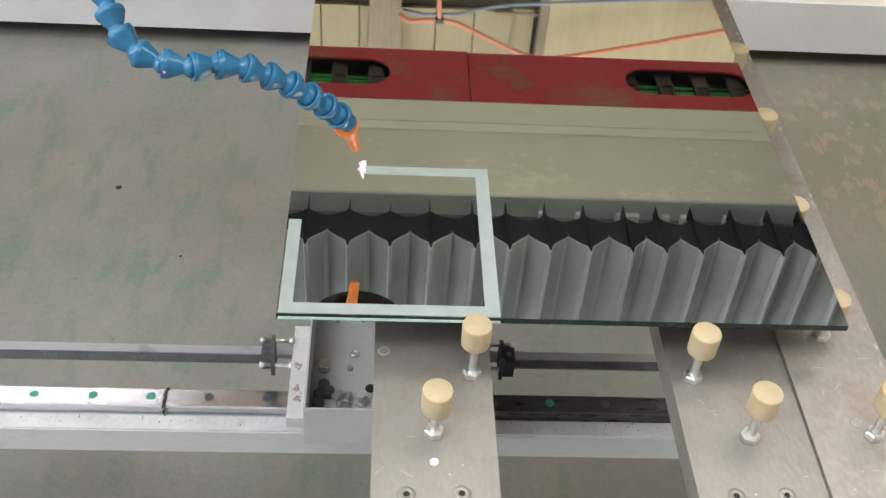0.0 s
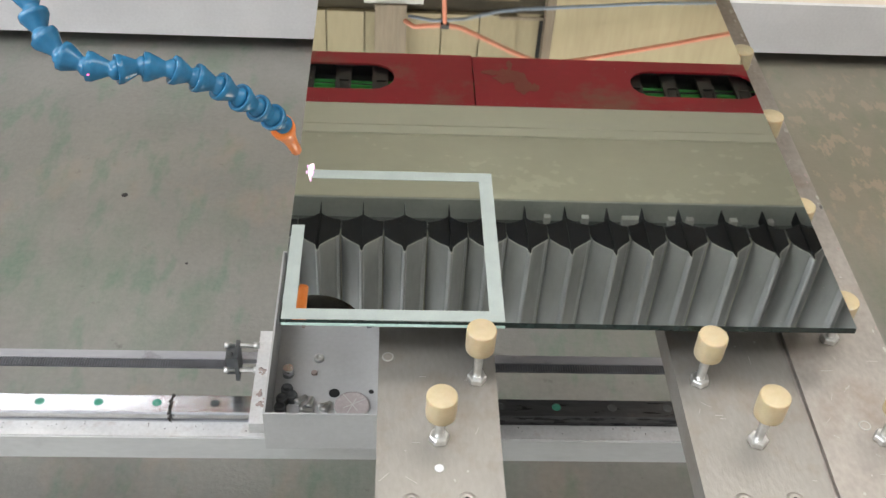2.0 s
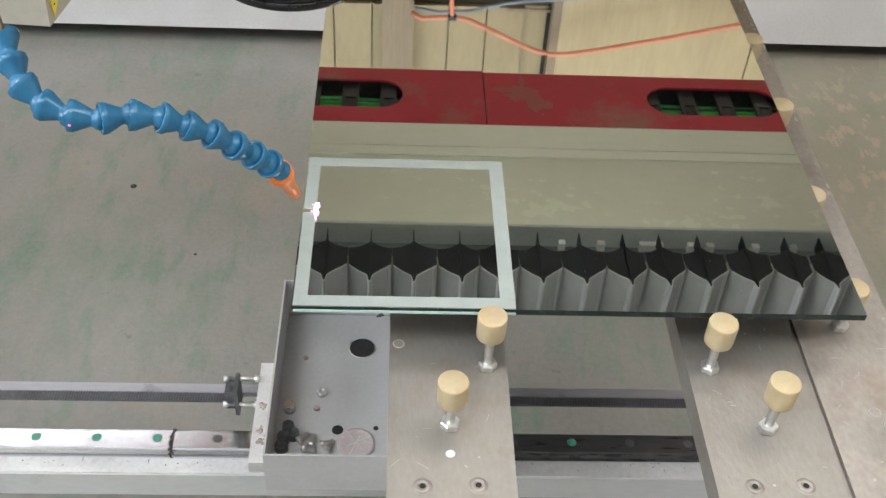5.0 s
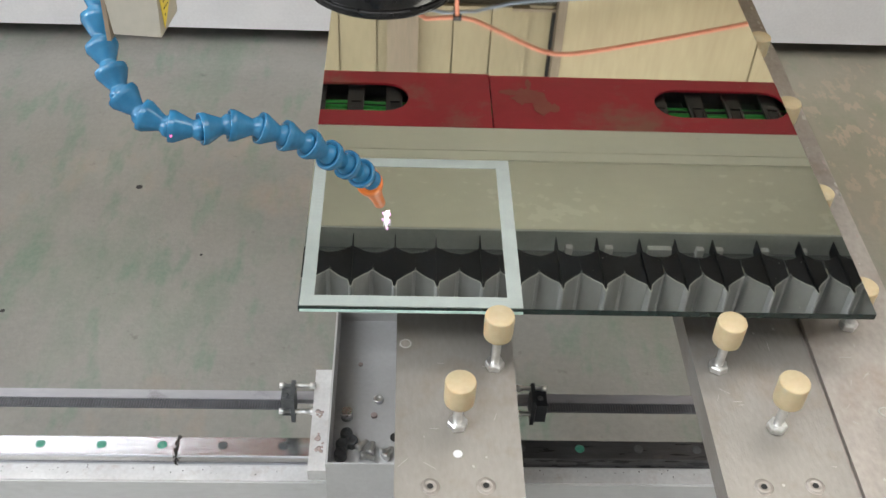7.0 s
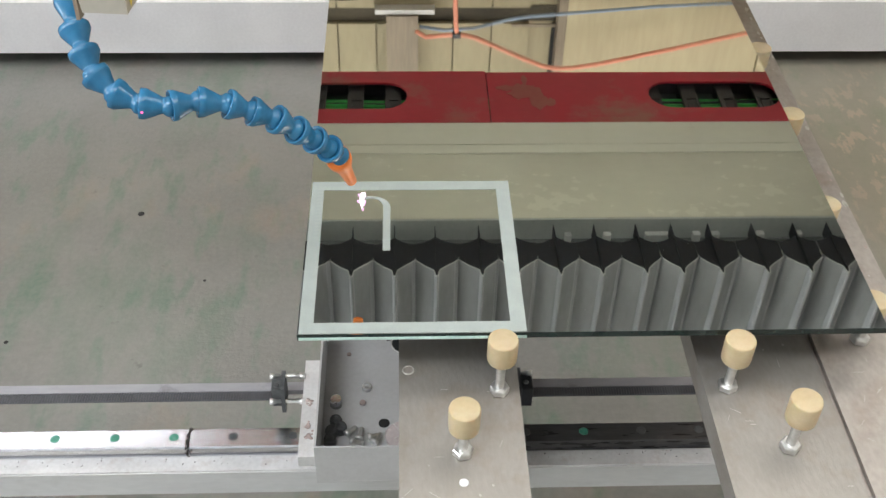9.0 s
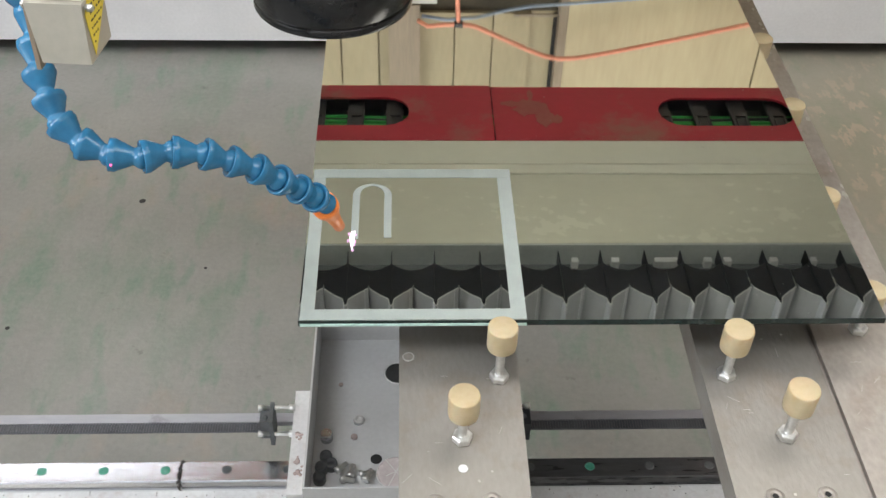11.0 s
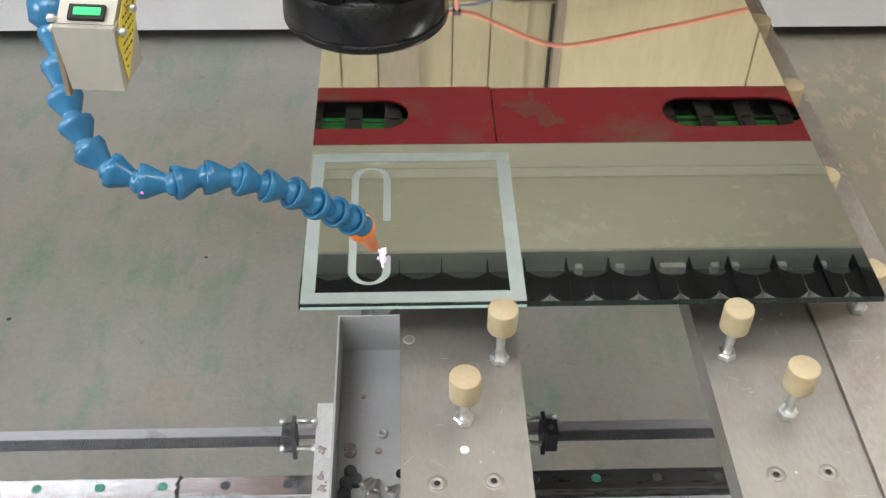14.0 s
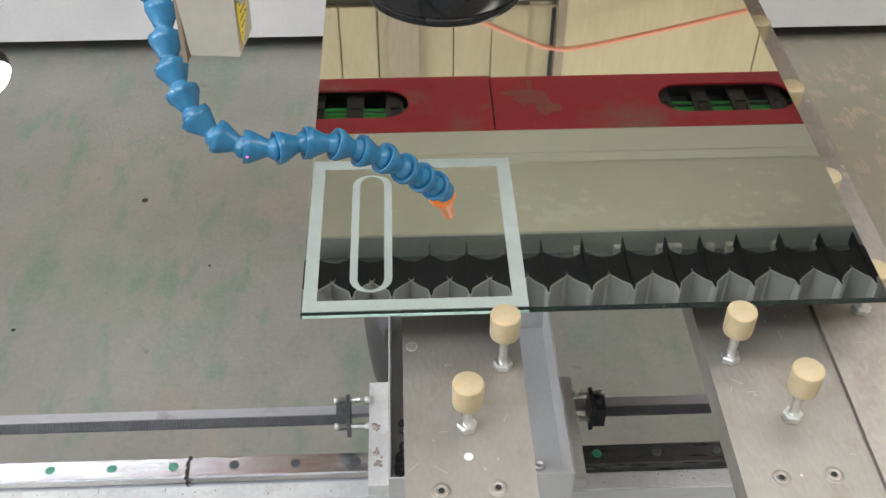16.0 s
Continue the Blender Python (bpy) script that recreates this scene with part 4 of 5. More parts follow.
def fold_piece(hl, hr, drop):
    """One pleat with its fold at x = 0, reaching hl to the left and hr to the right."""
    yo, yi, yb, z0, z1 = 0.327, 0.3515, 0.3845, Z_UNDER, 1.43
    bm = bmesh.new()
    d = yi - yo
    prof = [(-hl, yi + 0.0040), (-hl * 0.97, yi), (-hl * 0.82, yo + 0.86 * d), (-hl * 0.50, yo + 0.60 * d), (-hl * 0.22, yo + 0.44 * d), (-0.0026, yo + 0.36 * d), (-0.0013, yo + 0.08 * d), (0, yo), (0.0013, yo + 0.08 * d), (0.0026, yo + 0.36 * d), (hr * 0.30, yo + 0.52 * d), (hr * 0.62, yo + 0.76 * d), (hr * 0.80, yo + 0.86 * d), (hr * 0.84, yo + 0.93 * d), (hr * 0.97, yi), (hr, yi + 0.0040)]
    last = len(prof) - 1
    lo = [bm.verts.new((x, y, z0)) for x, y in prof]
    hi = [bm.verts.new((x, y, z1)) for x, y in prof]
    lo2 = [bm.verts.new((x, y + 0.0016, z0)) for x, y in prof]
    hi2 = [bm.verts.new((x, y + 0.0016, z1)) for x, y in prof]
    for i in range(last):
        bm.faces.new((lo[i], lo[i + 1], hi[i + 1], hi[i])).smooth = i in (1, 2, 3, 4, 9, 10, 11)
        bm.faces.new((lo2[i + 1], lo2[i], hi2[i], hi2[i + 1]))
        bm.faces.new((lo[i + 1], lo[i], lo2[i], lo2[i + 1]))
        bm.faces.new((hi[i], hi[i + 1], hi2[i + 1], hi2[i]))
    for a in (0, last):
        bm.faces.new((lo[a], hi[a], hi2[a], lo2[a]))
    # rolled hem on the fold and a welt beside the valley
    rod(bm, Vector((0.0004, yo - 0.0002, z0 + 0.0002)), Vector((0.0004, yo - 0.0002, z1)), 0.0011, 10)
    cloth = mesh_of("pleat", bm, M["pleat"])
    bm = bmesh.new()
    # piping along the zigzag lower edge
    for a, b in zip(prof[1:last - 1], prof[2:last]):
        rod(bm, Vector((*a, z0)), Vector((*b, z0)), 0.0004, 6)
    pipe = mesh_of("piping", bm, M["piping"])
    bm = bmesh.new()
    # black underside: scalloped at the back
    back = []
    for k in range(13):
        u = 1 - k / 6
        back.append((u * (hr if u > 0 else hl), yb + 0.0055 - 0.0110 * (1 - (1 - abs(u)) ** 2)))
    prism(bm, [(-hl, yi + 0.002), (-0.003, yo + 0.42 * d), (0, yo + 0.002), (0.003, yo + 0.42 * d), (hr, yi + 0.002)] + back, z0 + 0.0012 + drop, z0 + 0.0019 + drop)
    under = mesh_of("underside", bm, M["cloth"])
    bm = bmesh.new()
    prism(bm, [(-0.0005, yo + 0.003), (0.0005, yo + 0.003), (0.0007, yb), (0.0003, 0.4060), (-0.0003, 0.4060), (-0.0007, yb)], z0 - 0.0008, z0 + 0.016)
    rib = mesh_of("rib", bm, M["cloth"])
    return cloth, pipe, under, rib


folds = []
for i, x in enumerate(FOLDS):
    left = (x - FOLDS[i - 1]) / 2 if i else 0.022
    right = (FOLDS[i + 1] - x) / 2 if i + 1 < len(FOLDS) else 0.022
    cloth, pipe, under, rib = fold_piece(left + 0.0004, right + 0.0004, 0.0009 * (i % 2))
    p = new("pleat", cloth)
    p.parent, p.location = bellows, (x, 0, 0)
    for name, me, label in (("piping", pipe, "pale piping on the folds"), ("underside", under, "black rubberised underside"), ("rib", rib, "black stiffening rib")):
        q = new(name, me)
        q.parent = p
        tagged(q, label)
    folds.append(p)


# ---- lower carriage with its tray ----
def build_carriage():
    root = thing("tray_carriage", "grey sheet metal tray carriage with loose bolts", "carriage", at=(0, 0, 0))
    # slide blocks, base plate
    for x in (0.0, 0.115):
        part("slide_block", a_box(x, x + 0.05, 0.2075, 0.2455, 0.4845, 0.5095, w=0.002), M["steel"], root)
    part("base_plate", a_box(-0.0205, 0.183, 0.168, 0.292, 0.510, 0.5245, w=0.0025), M["alu"], root, "cast aluminium base plate with rust stains")
    rnd = random.Random(12)
    bm = bmesh.new()
    for x, y in ((-0.0125, 0.235), (-0.011, 0.195), (-0.014, 0.206)):
        for _ in range(7):
            lathe(bm, [(0, rnd.uniform(0.0012, 0.0028)), (0.0002, 0.0008)], (x + rnd.uniform(-0.003, 0.003), y + rnd.uniform(-0.005, 0.005), 0.5246), (x, y, 5), 9)
    part("rust", bm, M["rust"], root, "brown rust spots")
    # tray
    x0, x1, y0, y1, zb, zt, w = 0.0, 0.163, 0.1375, 0.3600, 0.5255, 0.578, 0.0018
    bm = bmesh.new()
    box(bm, x0, x1, y0, y1, zb, zb + 0.002)
    bevel(bm, 0.0006, 1)
    part("tray_bottom", bm, M["tray"], root)
    part("tray_wall", a_box(x0, x1, y0, y0 + w, zb + 0.0021, zt, w=0.0005, seg=1), M["tray"], root)
    part("tray_wall", a_box(x0, x1, y1 - w, y1, zb + 0.0021, zt, w=0.0005, seg=1), M["tray"], root)
    part("tray_wall", a_box(x0, x0 + w, y0 + w + .0001, y1 - w - .0001, zb + 0.0021, zt, w=0.0005, seg=1), M["tray"], root)
    part("tray_wall", a_box(x1 - w, x1, y0 + w + .0001, y1 - w - .0001, zb + 0.0021, zt, w=0.0005, seg=1), M["tray"], root)
    z = zb + 0.0021

    def disc(name, x, y, r, h, m, label="", n=20, inner=0):
        bm = bmesh.new()
        lathe(bm, [(0, r), (h * 0.8, r), (h, r * 0.9)] + ([(h, inner), (h * 0.5, inner)] if inner else []), (x, y, z), (x, y, 5), n)
        return part(name, bm, m, root, label)

    disc("drain_rim", 0.082, 0.3114, 0.0142, 0.0005, M["zinc"], "jagged bright rim of a drilled hole")
    disc("drain_hole", 0.082, 0.3114, 0.0130, 0.0008, M["hole"], "large dark drilled hole")
    disc("drilled_hole", 0.0619, 0.205, 0.0055, 0.0006, M["hole"])
    disc("drilled_hole", 0.099, 0.2075, 0.0026, 0.0006, M["hole"])
    disc("tray_screw", 0.044, 0.2502, 0.0052, 0.004, M["zinc"], "zinc socket screw", 18, 0.0022)
    disc("tray_screw", 0.0402, 0.2308, 0.0032, 0.0025, M["rust"], "small rusty screw", 14)
    disc("tray_screw", 0.0246, 0.2966, 0.0024, 0.0015, M["rust"], "small rusty screw", 12)
    disc("tray_screw", 0.1395, 0.1816, 0.0055, 0.004, M["zinc"], "zinc socket screw", 18, 0.0024)
    disc("steel_cap", 0.0139, 0.2290, 0.0060, 0.010, M["steel"], "loose steel cap")
    disc("clear_disc", 0.0803, 0.1880, 0.0175, 0.003, M["disc"], "clear pinkish plastic disc", 28)
    disc("disc_rim", 0.0803, 0.1880, 0.0180, 0.0022, M["piping"], "pale rim of the plastic disc", 28)
    disc("clear_disc", 0.108, 0.1560, 0.0150, 0.0030, M["piping"], "pale plastic disc", 28)
    for ang in (0.5, 2.2, 4.3):
        part("disc_mark", a_box(-0.013, 0.013, -0.0004, 0.0004, 0.0, 0.0003), M["piping"], root).matrix_basis = pose(0.0803 + 0.003 * math.cos(ang), 0.1880 + 0.004 * math.sin(ang), z + 0.0031, 0, 0, math.degrees(ang))
    for x, y in ((0.0148, 0.2045), (0.0110, 0.192), (0.0200, 0.196), (0.010, 0.181)):
        disc("rubber_foot", x, y, 0.0060, 0.009, M["plug_dark"], "loose dark rubber foot", 20, 0.0035)
    for x, y, a in ((0.025, 0.1878, 40), (0.030, 0.180, -20), (0.0375, 0.1815, 75), (0.047, 0.184, 10), (0.052, 0.177, 60)):
        bm = bmesh.new()
        d = Vector((math.cos(radians(a)), math.sin(radians(a)), 0.15))
        p = Vector((x, y, z + 0.005))
        lathe(bm, [(0, 0.0038), (0.0035, 0.0038), (0.004, 0.0024), (0.013, 0.0024)], p, p + d, 12)
        part("loose_bolt", bm, M["zinc"], root, "loose zinc bolt")
    bm = bmesh.new()
    tube(bm, [(0.075, 0.300, 0.505), (0.062, 0.345, 0.498), (0.052, 0.385, 0.47), (0.047, 0.425, 0.42), (0.045, 0.46, 0.35), (0.045, 0.50, 0.26), (0.047, 0.55, 0.16), (0.05, 0.62, 0.07), (0.055, 0.72, 0.04), (0.06, 0.90, 0.036)], 0.034, 24)
    duct = part("suction_duct", bm, M["duct"], root, "dark grey flexible suction duct")
    # belt clamps and toothed belt on both sides
    for s, xc, m in ((-1, -0.0425, M["plug_dark"]), (1, 0.2005, M["black"])):
        bm = bmesh.new()
        box(bm, xc - s * 0.0015 - 0.002, xc - s * 0.0015 + 0.002, 0.2440, 0.2695, 0.499, 0.5345)
        bevel(bm, 0.0008, 1)
        link = bmesh.new()
        box(link, xc + s * 0.0055 - 0.0045, xc + s * (0.0055 if s < 0 else 0.0075) + 0.0045, 0.2490 if s < 0 else 0.2445, 0.2650 if s < 0 else 0.2690, 0.5035, 0.5290)
        bevel(link, 0.0022, 3)
        cl = part("belt_clamp", bm, m, root, "dark steel belt clamp")
        part("clamp_link", link, m, cl)
        bm = bmesh.new()
        lathe(bm, [(0, 0.003), (0.0007, 0.003), (0.0007, 0.0018)], (xc + s * 0.0055, 0.2540, 0.5292), (xc + s * 0.0055, 0.2540, 5), 12)
        part("washer", bm, M["plug_dark"], cl)
        for y, zz in ((0.2480, 0.5120), (0.2660, 0.5300)):
            bm = bmesh.new()
            xa = xc + 0.012 * -s
            far = -0.020 if s < 0 else 0.183
            a, b = Vector((xc + s * 0.0125, y, zz)), Vector((far - s * 0.001, y, zz))
            L = (b - a).length
            lathe(bm, [(0, 0.0030), (0.0055, 0.0030), (0.0056, 0.0021), (L - 0.006, 0.0021), (L - 0.0058, 0.0034), (L, 0.0034)], a, b, 12)
            part("clamp_screw", bm, M["zinc"], cl, "bright adjusting screw")
        xa, xb = (-1.0, xc - 0.005) if s < 0 else (xc + 0.005, 1.1)
        bm = bmesh.new()
        box(bm, xa, xb, 0.2568, 0.2672, 0.5030, 0.5048)
        n = int((xb - xa) / 0.0027)
        for i in range(n):
            x = xa + 0.0027 * i
            if -0.62 < x < 0.75:
                box(bm, x, x + 0.0013, 0.2568, 0.2672, 0.5048, 0.5060)
        part("belt", bm, M["belt"], root, "black toothed drive belt")
    return root, duct


carriage, suction_duct = build_carriage()


# ---- laser head: lens, housing, coolant hose, pointer unit ----
HOSE = [(0.0445, 0.0690, 0.9565), (0.0385, 0.0618, 0.9675), (0.0305, 0.0559, 0.9785), (0.0211, 0.0490, 0.9905), (0.0104, 0.0452, 1.0009), (-0.0020, 0.0420, 1.0083), (-0.0141, 0.0391, 1.0151),
        (-0.0293, 0.0355, 1.0188), (-0.0431, 0.0292, 1.0203), (-0.0588, 0.0283, 1.0228), (-0.0725, 0.0317, 1.0274), (-0.0830, 0.0385, 1.0353), (-0.0892, 0.0485, 1.0437), (-0.0950, 0.0599, 1.0516), (-0.0980, 0.0724, 1.0614), (-0.0998, 0.0848, 1.0725)]


def build_head():
    root = thing("laser_scanner", "black laser lens unit with a blue segmented air hose", "laser scanner", at=(0, 0, 0))
    lx, ly, z = 0.0480, 0.1625, 1.0360
    bm = bmesh.new()
    lathe(bm, [(0.0005, 0.036), (0, 0.0452), (0.0005, 0.0464), (0.0012, 0.0468), (0.0046, 0.0468), (0.0052, 0.0464), (0.0053, 0.0452), (0.0064, 0.0452), (0.0065, 0.0464), (0.0070, 0.0467), (0.0285, 0.0467), (0.0290, 0.0463), (0.0295, 0.043), (0.037, 0.043)], (lx, ly, z), (lx, ly, 5), 72)
    for e in bm.edges:
        e.smooth = e.calc_face_angle(0) < radians(30)
    lens = part("lens_barrel", bm, M["black_gloss"], root, "glossy black lens barrel with a rim")
    bm = bmesh.new()
    lathe(bm, [(0, 0.0), (0.0005, 0.02), (0.002, 0.0355)], (lx, ly, z - 0.0006), (lx, ly, 5), 48, False)
    part("lens_glass", bm, M["black_gloss"], lens)
    part("housing", a_box(-0.0095, 0.1305, 0.1150, 0.1950, 1.0735, 1.24, w=0.003), M["ivory"], root, "light grey metal scanner housing")
    part("bracket", a_box(0.01, 0.11, 0.12, 0.385, 1.435, 1.52, w=0.003), M["alu"], root)
    part("column", a_box(0.02, 0.10, 0.12, 0.19, 1.2405, 1.4345, w=0.003), M["alu"], root)
    part("saddle", a_box(-0.02, 0.14, 0.37, 0.60, 1.4605, 1.48, w=0.003), M["alu"], root)
    # segmented hose
    P = [Vector(p) for p in HOSE]
    for a, b in zip(P, P[1:]):
        L = (b - a).length
        bm = bmesh.new()
        k = L / 0.0148
        # bell mouth towards the nozzle, ball towards the root
        lathe(bm, [(-0.0030 * k, 0.0036), (-0.0024 * k, 0.0054), (-0.0008 * k, 0.0062), (0.0008 * k, 0.0060), (0.0022 * k, 0.0050), (0.0030 * k, 0.0046), (0.0036 * k, 0.0047), (0.0112 * k, 0.0084), (0.0116 * k, 0.0086), (0.0142 * k, 0.0087), (0.0146 * k, 0.0085), (0.0147 * k, 0.0076), (0.0130 * k, 0.0062)], a, b, 28)
        for e in bm.edges:
            e.smooth = e.calc_face_angle(0) < radians(28)
        part("hose_segment", bm, M["blue"], root, "blue plastic ball joint segment")
    tip, base = Vector((0.0491, 0.097, 0.9145)), Vector((0.0428, 0.0725, 0.9530))
    bm = bmesh.new()
    L = (tip - base).length
    lathe(bm, [(0, 0.0080), (0.004, 0.0082), (0.007, 0.0080), (0.012, 0.0066), (0.022, 0.0048), (0.034, 0.0040), (L - 0.001, 0.0037), (L, 0.0030), (L - 0.004, 0.0026)], base, tip, 22)
    part("nozzle", bm, M["orange"], root, "orange tapered air nozzle")
    bm = bmesh.new()
    bmesh.ops.create_icosphere(bm, subdivisions=2, radius=0.0007, matrix=Matrix.Translation((-0.0560, 0.0201, 1.0225)))
    part("pointer_dot", bm, M["pink"], root, "tiny pink pointer light dot")
    # wide root fitting with an orange collar
    a, b = Vector((-0.0998, 0.0852, 1.0729)), Vector((-0.1020, 0.0985, 1.0855))
    bm = bmesh.new()
    lathe(bm, [(-0.002, 0.0060), (0.002, 0.0098), (0.004, 0.0120), (0.0125, 0.0124), (0.0135, 0.0112)], a, b, 28)
    part("root_fitting", bm, M["blue"], root, "wide blue hose root fitting")
    bm = bmesh.new()
    lathe(bm, [(0.0137, 0.0100), (0.0142, 0.0108), (0.0185, 0.0108), (0.0192, 0.0100), (0.0192, 0.0062)], a, b, 28)
    part("collar", bm, M["orange"], root, "orange collar on the hose root")
    # hose holder up to the housing
    bm = bmesh.new()
    tube(bm, [(-0.1022, 0.0998, 1.0868), (-0.104, 0.118, 1.112), (-0.085, 0.14, 1.145), (-0.0095, 0.15, 1.16)], 0.006, 12)
    part("hose_arm", bm, M["alu"], root)
    # small sensor unit: upright lower box, upper face leaning back
    bm = a_box(-0.0145, 0.0110, 0.0, 0.028, 0.0, 0.029)
    for v in bm.verts:
        if v.co.z < 0.01 and v.co.x < 0:
            v.co.x += 0.003
    bevel(bm, 0.0012, 2)
    unit = part("sensor_unit", bm, M["ivory"], root, "ivory metal sensor unit with a green display")
    unit.matrix_basis = pose(-0.0612, 0.0115, 1.0865, -4, 0, -5)
    lean = Matrix.Translation((0, 0.003, 0.0295)) @ Matrix.Rotation(radians(-58), 4, "X")

    def leaning(name, bm, material, label=""):
        ob = part(name, bm, material, unit, label)
        ob.matrix_basis = lean
        return ob

    leaning("upper_body", a_box(-0.0135, 0.0105, 0.0, 0.016, 0.0, 0.044, w=0.0015), M["ivory"])
    leaning("display", a_box(-0.0085, 0.0065, -0.0022, -0.0002, 0.0012, 0.0080, w=0.0008), M["hole"], "dark window")
    leaning("display_line", a_box(-0.0060, 0.0052, -0.0028, -0.0023, 0.0028, 0.0062), M["display"], "lit green line")
    leaning("screen", a_box(-0.0105, -0.0035, -0.0009, -0.0001, 0.0215, 0.0330, w=0.0003), M["screen"], "grey-green liquid crystal screen")
    for z in (0.0155, 0.0235, 0.0315):
        bm = bmesh.new()
        lathe(bm, [(0, 0.0030), (0.0006, 0.0030), (0.0012, 0.0025), (0.0009, 0.0016)], (0.0045, -0.0001, z), (0.0045, -1, z), 20)
        leaning("button", bm, M["bar"])
    bm = bmesh.new()
    edge = [(0.0060, 0.0020), (0.0265, 0.0200), (0.0400, 0.0400), (0.0370, 0.0480), (0.0090, 0.0300), (0.0020, 0.0230)]
    lo, hi = [[bm.verts.new((x, y, z)) for y, z in edge] for x in (0.0112, 0.0115)]
    bm.faces.new(lo)
    bm.faces.new(hi)
    for k in range(6):
        bm.faces.new((lo[k], lo[(k + 1) % 6], hi[(k + 1) % 6], hi[k]))
    part("warning_label", bm, M["yellow"], unit, "yellow warning label")
    bm = bmesh.new()
    rnd = random.Random(7)
    for i in range(11):
        z = 0.0075 + i * 0.0034
        low, high = (0.0060, 0.006 + (z - 0.002) * 1.1) if z < 0.024 else (0.0045 + (z - 0.024) * 1.35, 0.029 + (z - 0.024) * 0.6)
        y = low + rnd.uniform(0.0005, 0.002)
        while y < high - 0.0025:
            step = rnd.uniform(0.0010, 0.0030)
            box(bm, 0.01153, 0.01162, y, y + step, z, z + 0.0009)
            y += step + rnd.uniform(0.0008, 0.0018)
    part("label_bars", bm, M["dirt"], unit, "small dark lines on the label")
    for x, y, z in ((-0.0140, 0.006, 0.0255), (-0.0130, 0.004, 0.0310), (0.0112, 0.003, 0.0265), (0.0115, 0.018, 0.0300)):
        side = 1 if x > 0 else -1
        bm = bmesh.new()
        lathe(bm, [(0, 0.0010), (0.0012, 0.0010), (0.0013, 0.0018), (0.0036, 0.0018), (0.0042, 0.0012)], (x, y, z), (x + side, y, z), 14)
        part("knob", bm, M["zinc"], unit)
    part("side_bracket", a_box(-0.0168, -0.0148, 0.004, 0.010, -0.006, 0.026, w=0.0006), M["wood"], unit, "brownish side bracket")
    part("unit_arm", a_box(-0.070, 0.0, 0.036, 0.12, 1.136, 1.142), M["alu"], root)
    # work lamp on the head's side
    bm = bmesh.new()
    lathe(bm, [(0, 0.0115), (0.003, 0.014), (0.02, 0.014), (0.03, 0.008)], (-0.186, 0.058, 1.047), (-0.225, 0.09, 1.07), 24)
    lamp = part("work_lamp", bm, M["black_gloss"], root, "small round work lamp")
    bm = bmesh.new()
    lathe(bm, [(0, 0.0), (0.002, 0.008), (0.005, 0.0112)], (-0.1815, 0.0545, 1.0442), (-0.2205, 0.0865, 1.0672), 20, False)
    part("lamp_face", bm, M["lamp"], lamp, "glowing white lamp face")
    bm = bmesh.new()
    tube(bm, [(-0.20, 0.07, 1.055), (-0.19, 0.10, 1.13), (-0.09, 0.13, 1.17), (-0.0105, 0.16, 1.18)], 0.005, 10)
    part("lamp_arm", bm, M["black"], lamp)
    return root


head = build_head()


def build_spark():
    bm = bmesh.new()
    prism(bm, [(0.0002, -0.0110), (0.0008, -0.0066), (0.0015, -0.0015), (0.0020, 0.0032), (0.0024, 0.0066), (0.0010, 0.0054), (-0.0001, 0.0062), (-0.0010, 0.0030), (-0.0014, -0.0008), (-0.0011, -0.0038), (-0.0003, -0.0070)], 0.0, 0.0011)
    root = simple("laser_spark", "white-hot spark where the laser meets the mirror", "spark", bm, M["spark"])
    # paler tongues of the hatch lines that have just been burnt
    bm = bmesh.new()
    for x, y, ln in ((-0.0026, -0.0026, 0.0012), (-0.0022, 0.0046, 0.0012), (0.0027, 0.0030, 0.0010), (0.0019, -0.0064, 0.0014), (0.0024, -0.0036, 0.0012), (0.0010, -0.0120, 0.0012)):
        box(bm, -ln / 2, ln / 2, -0.00035, 0.00035, 0.0, 0.0007, pose(x, y, 0, 0, 0, 40))
    part("spark_fringe", bm, M["fringe"], root, "pink fringe of the spark")
    return root


spark = build_spark()


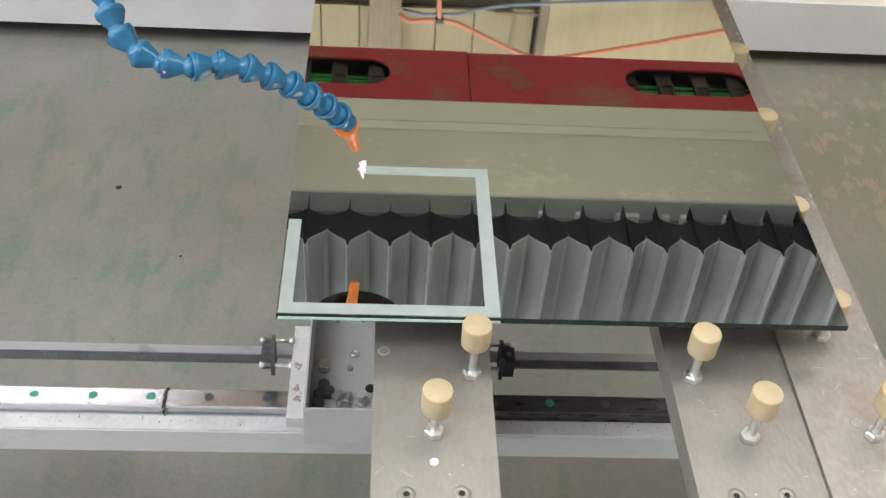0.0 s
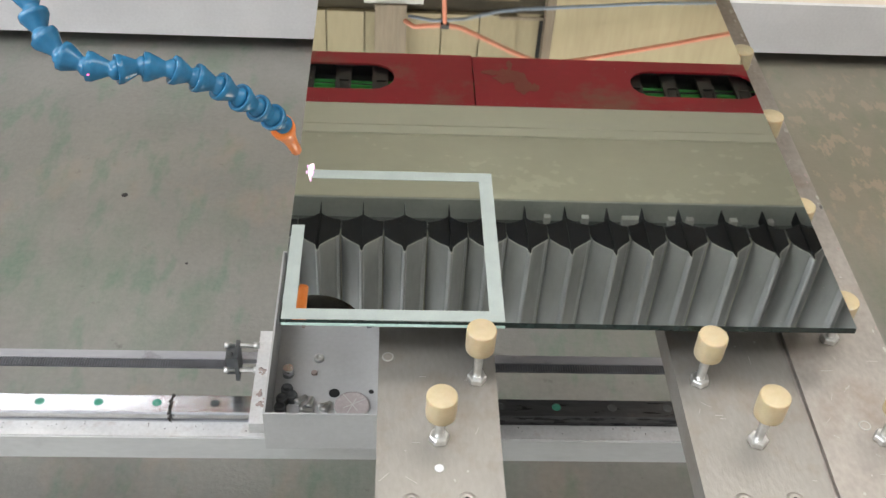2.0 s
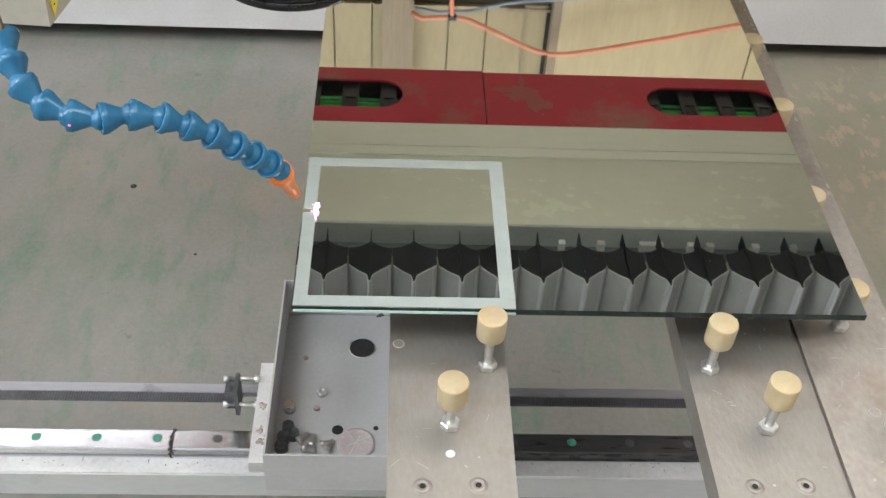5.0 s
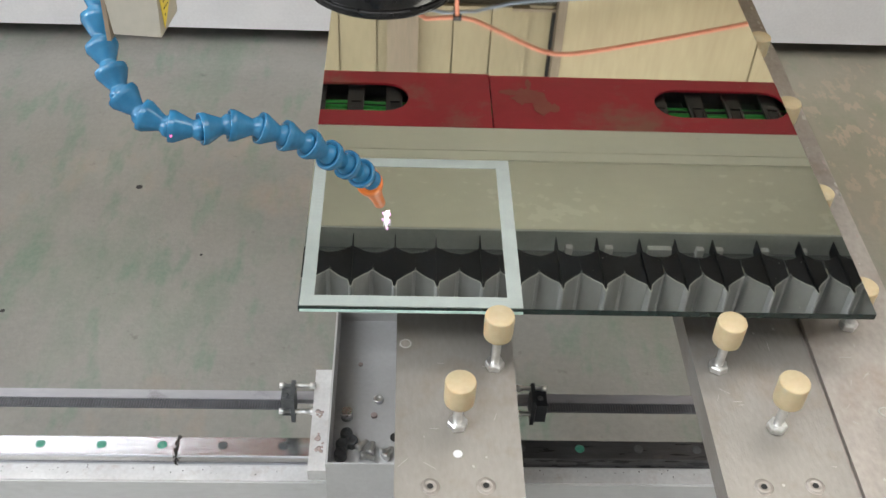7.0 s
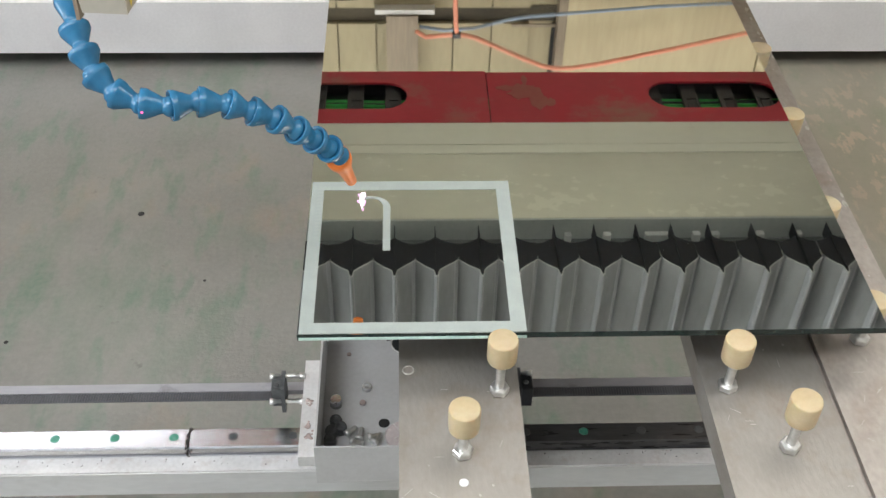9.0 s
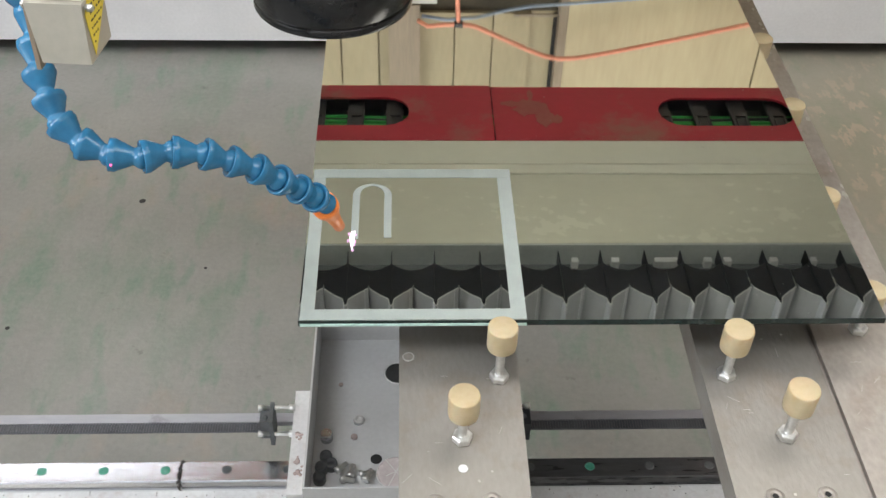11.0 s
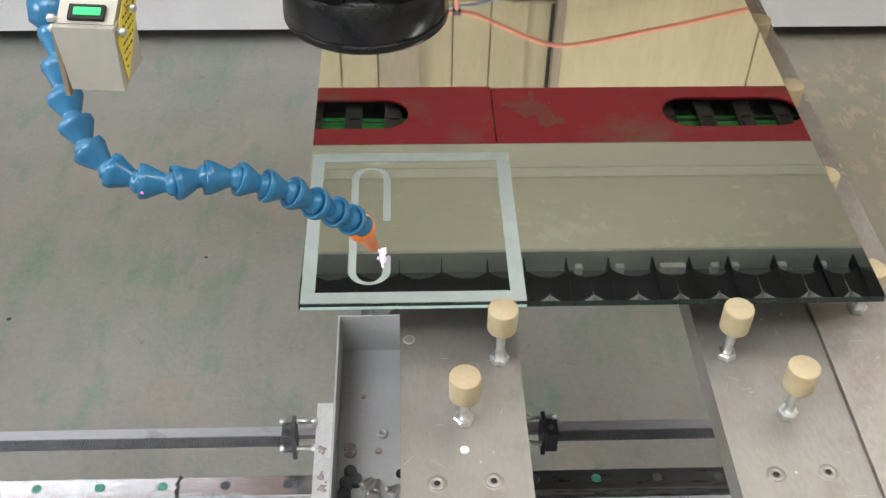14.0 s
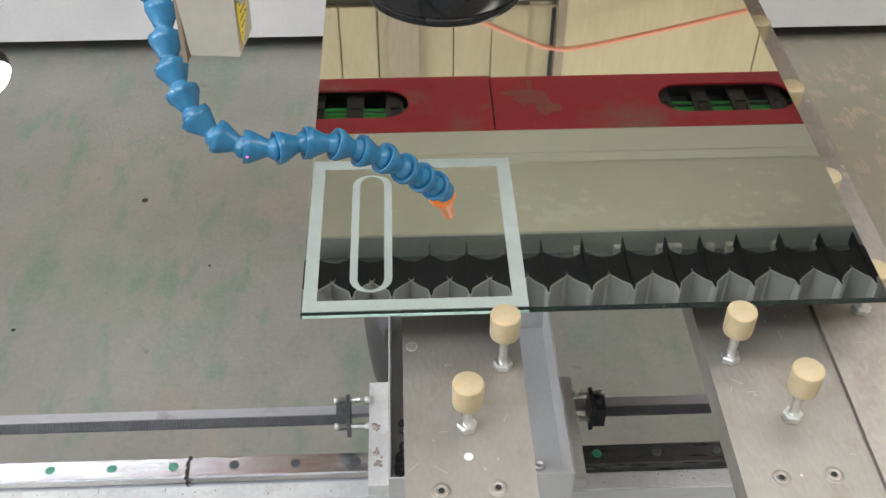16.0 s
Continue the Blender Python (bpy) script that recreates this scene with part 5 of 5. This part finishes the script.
# ---- what moves ----
SLIDE_X = (-0.15, -0.01, 0.17, 0.34, 0.46, 0.54, 0.65)
SLIDE = (
    (0.0, (0, 0, 0, 0, 0, 0, 0)),
    (1.5, (-0.030, -0.026, -0.021, -0.016, -0.010, -0.004, 0)),
    (2.5, (-0.052, -0.045, -0.0355, -0.029, -0.0195, -0.0125, 0)),
    (4.5, (-0.052, -0.045, -0.0355, -0.029, -0.0195, -0.0125, 0)),
    (6.1, (-0.012, -0.015, -0.0167, -0.0165, -0.0113, -0.0055, 0)),
    (8.5, (-0.012, -0.015, -0.0167, -0.0165, -0.0113, -0.0055, 0)),
    (9.3, (-0.024, -0.021, -0.0195, -0.018, -0.013, -0.008, 0)),
    (12.5, (-0.028, -0.024, -0.021, -0.0185, -0.015, -0.010, 0)),
    (13.5, (-0.014, -0.0155, -0.0165, -0.0165, -0.0125, -0.0075, 0)),
    (15.4, (-0.010, -0.012, -0.014, -0.014, -0.011, -0.006, 0)),
    (16.0, (0.040, 0.0245, 0.0035, 0.001, 0, 0, 0)),
)


def motions():
    ts = [row[0] for row in DRIVE]
    walk(gantry, [(t, pose(0, y, 0)) for t, x, y in DRIVE])
    walk(bellows, [(t, pose(0, y, 0)) for t, x, y in DRIVE])
    walk(carriage, [(t, pose(x, y, 0)) for t, x, y in DRIVE])
    walk(suction_duct, [(t, pose(-x, -y, 0)) for t, x, y in DRIVE])
    walk(head, [(t, pose(x, y, 0)) for t, x, y in DRIVE])
    for x, p in zip(FOLDS, folds):
        walk(p, [(t, pose(x + float(np.interp(x, SLIDE_X, d)), 0, 0)) for t, d in SLIDE])
    for ob, t in ETCH:
        x, y, z = ob.location
        walk(ob, [(0.0, pose(x, y, -0.002)), (t, pose(x, y, -0.002)), (t + 0.067, pose(x, y, z)), (16.0, pose(x, y, z))])
    on = lambda t: t <= 5.0 or 6.75 <= t <= 15.15
    rows = []
    for k in range(161):
        t = k / 10
        x = float(np.interp(t, ts, [r[1] for r in DRIVE])) + 0.0522
        y = float(np.interp(t, ts, [r[2] for r in DRIVE])) + 0.1575
        rows.append((t, pose(x, y, Z_GLASS + (0.0004 if on(t) else -0.0035))))
    walk(spark, rows)


motions()
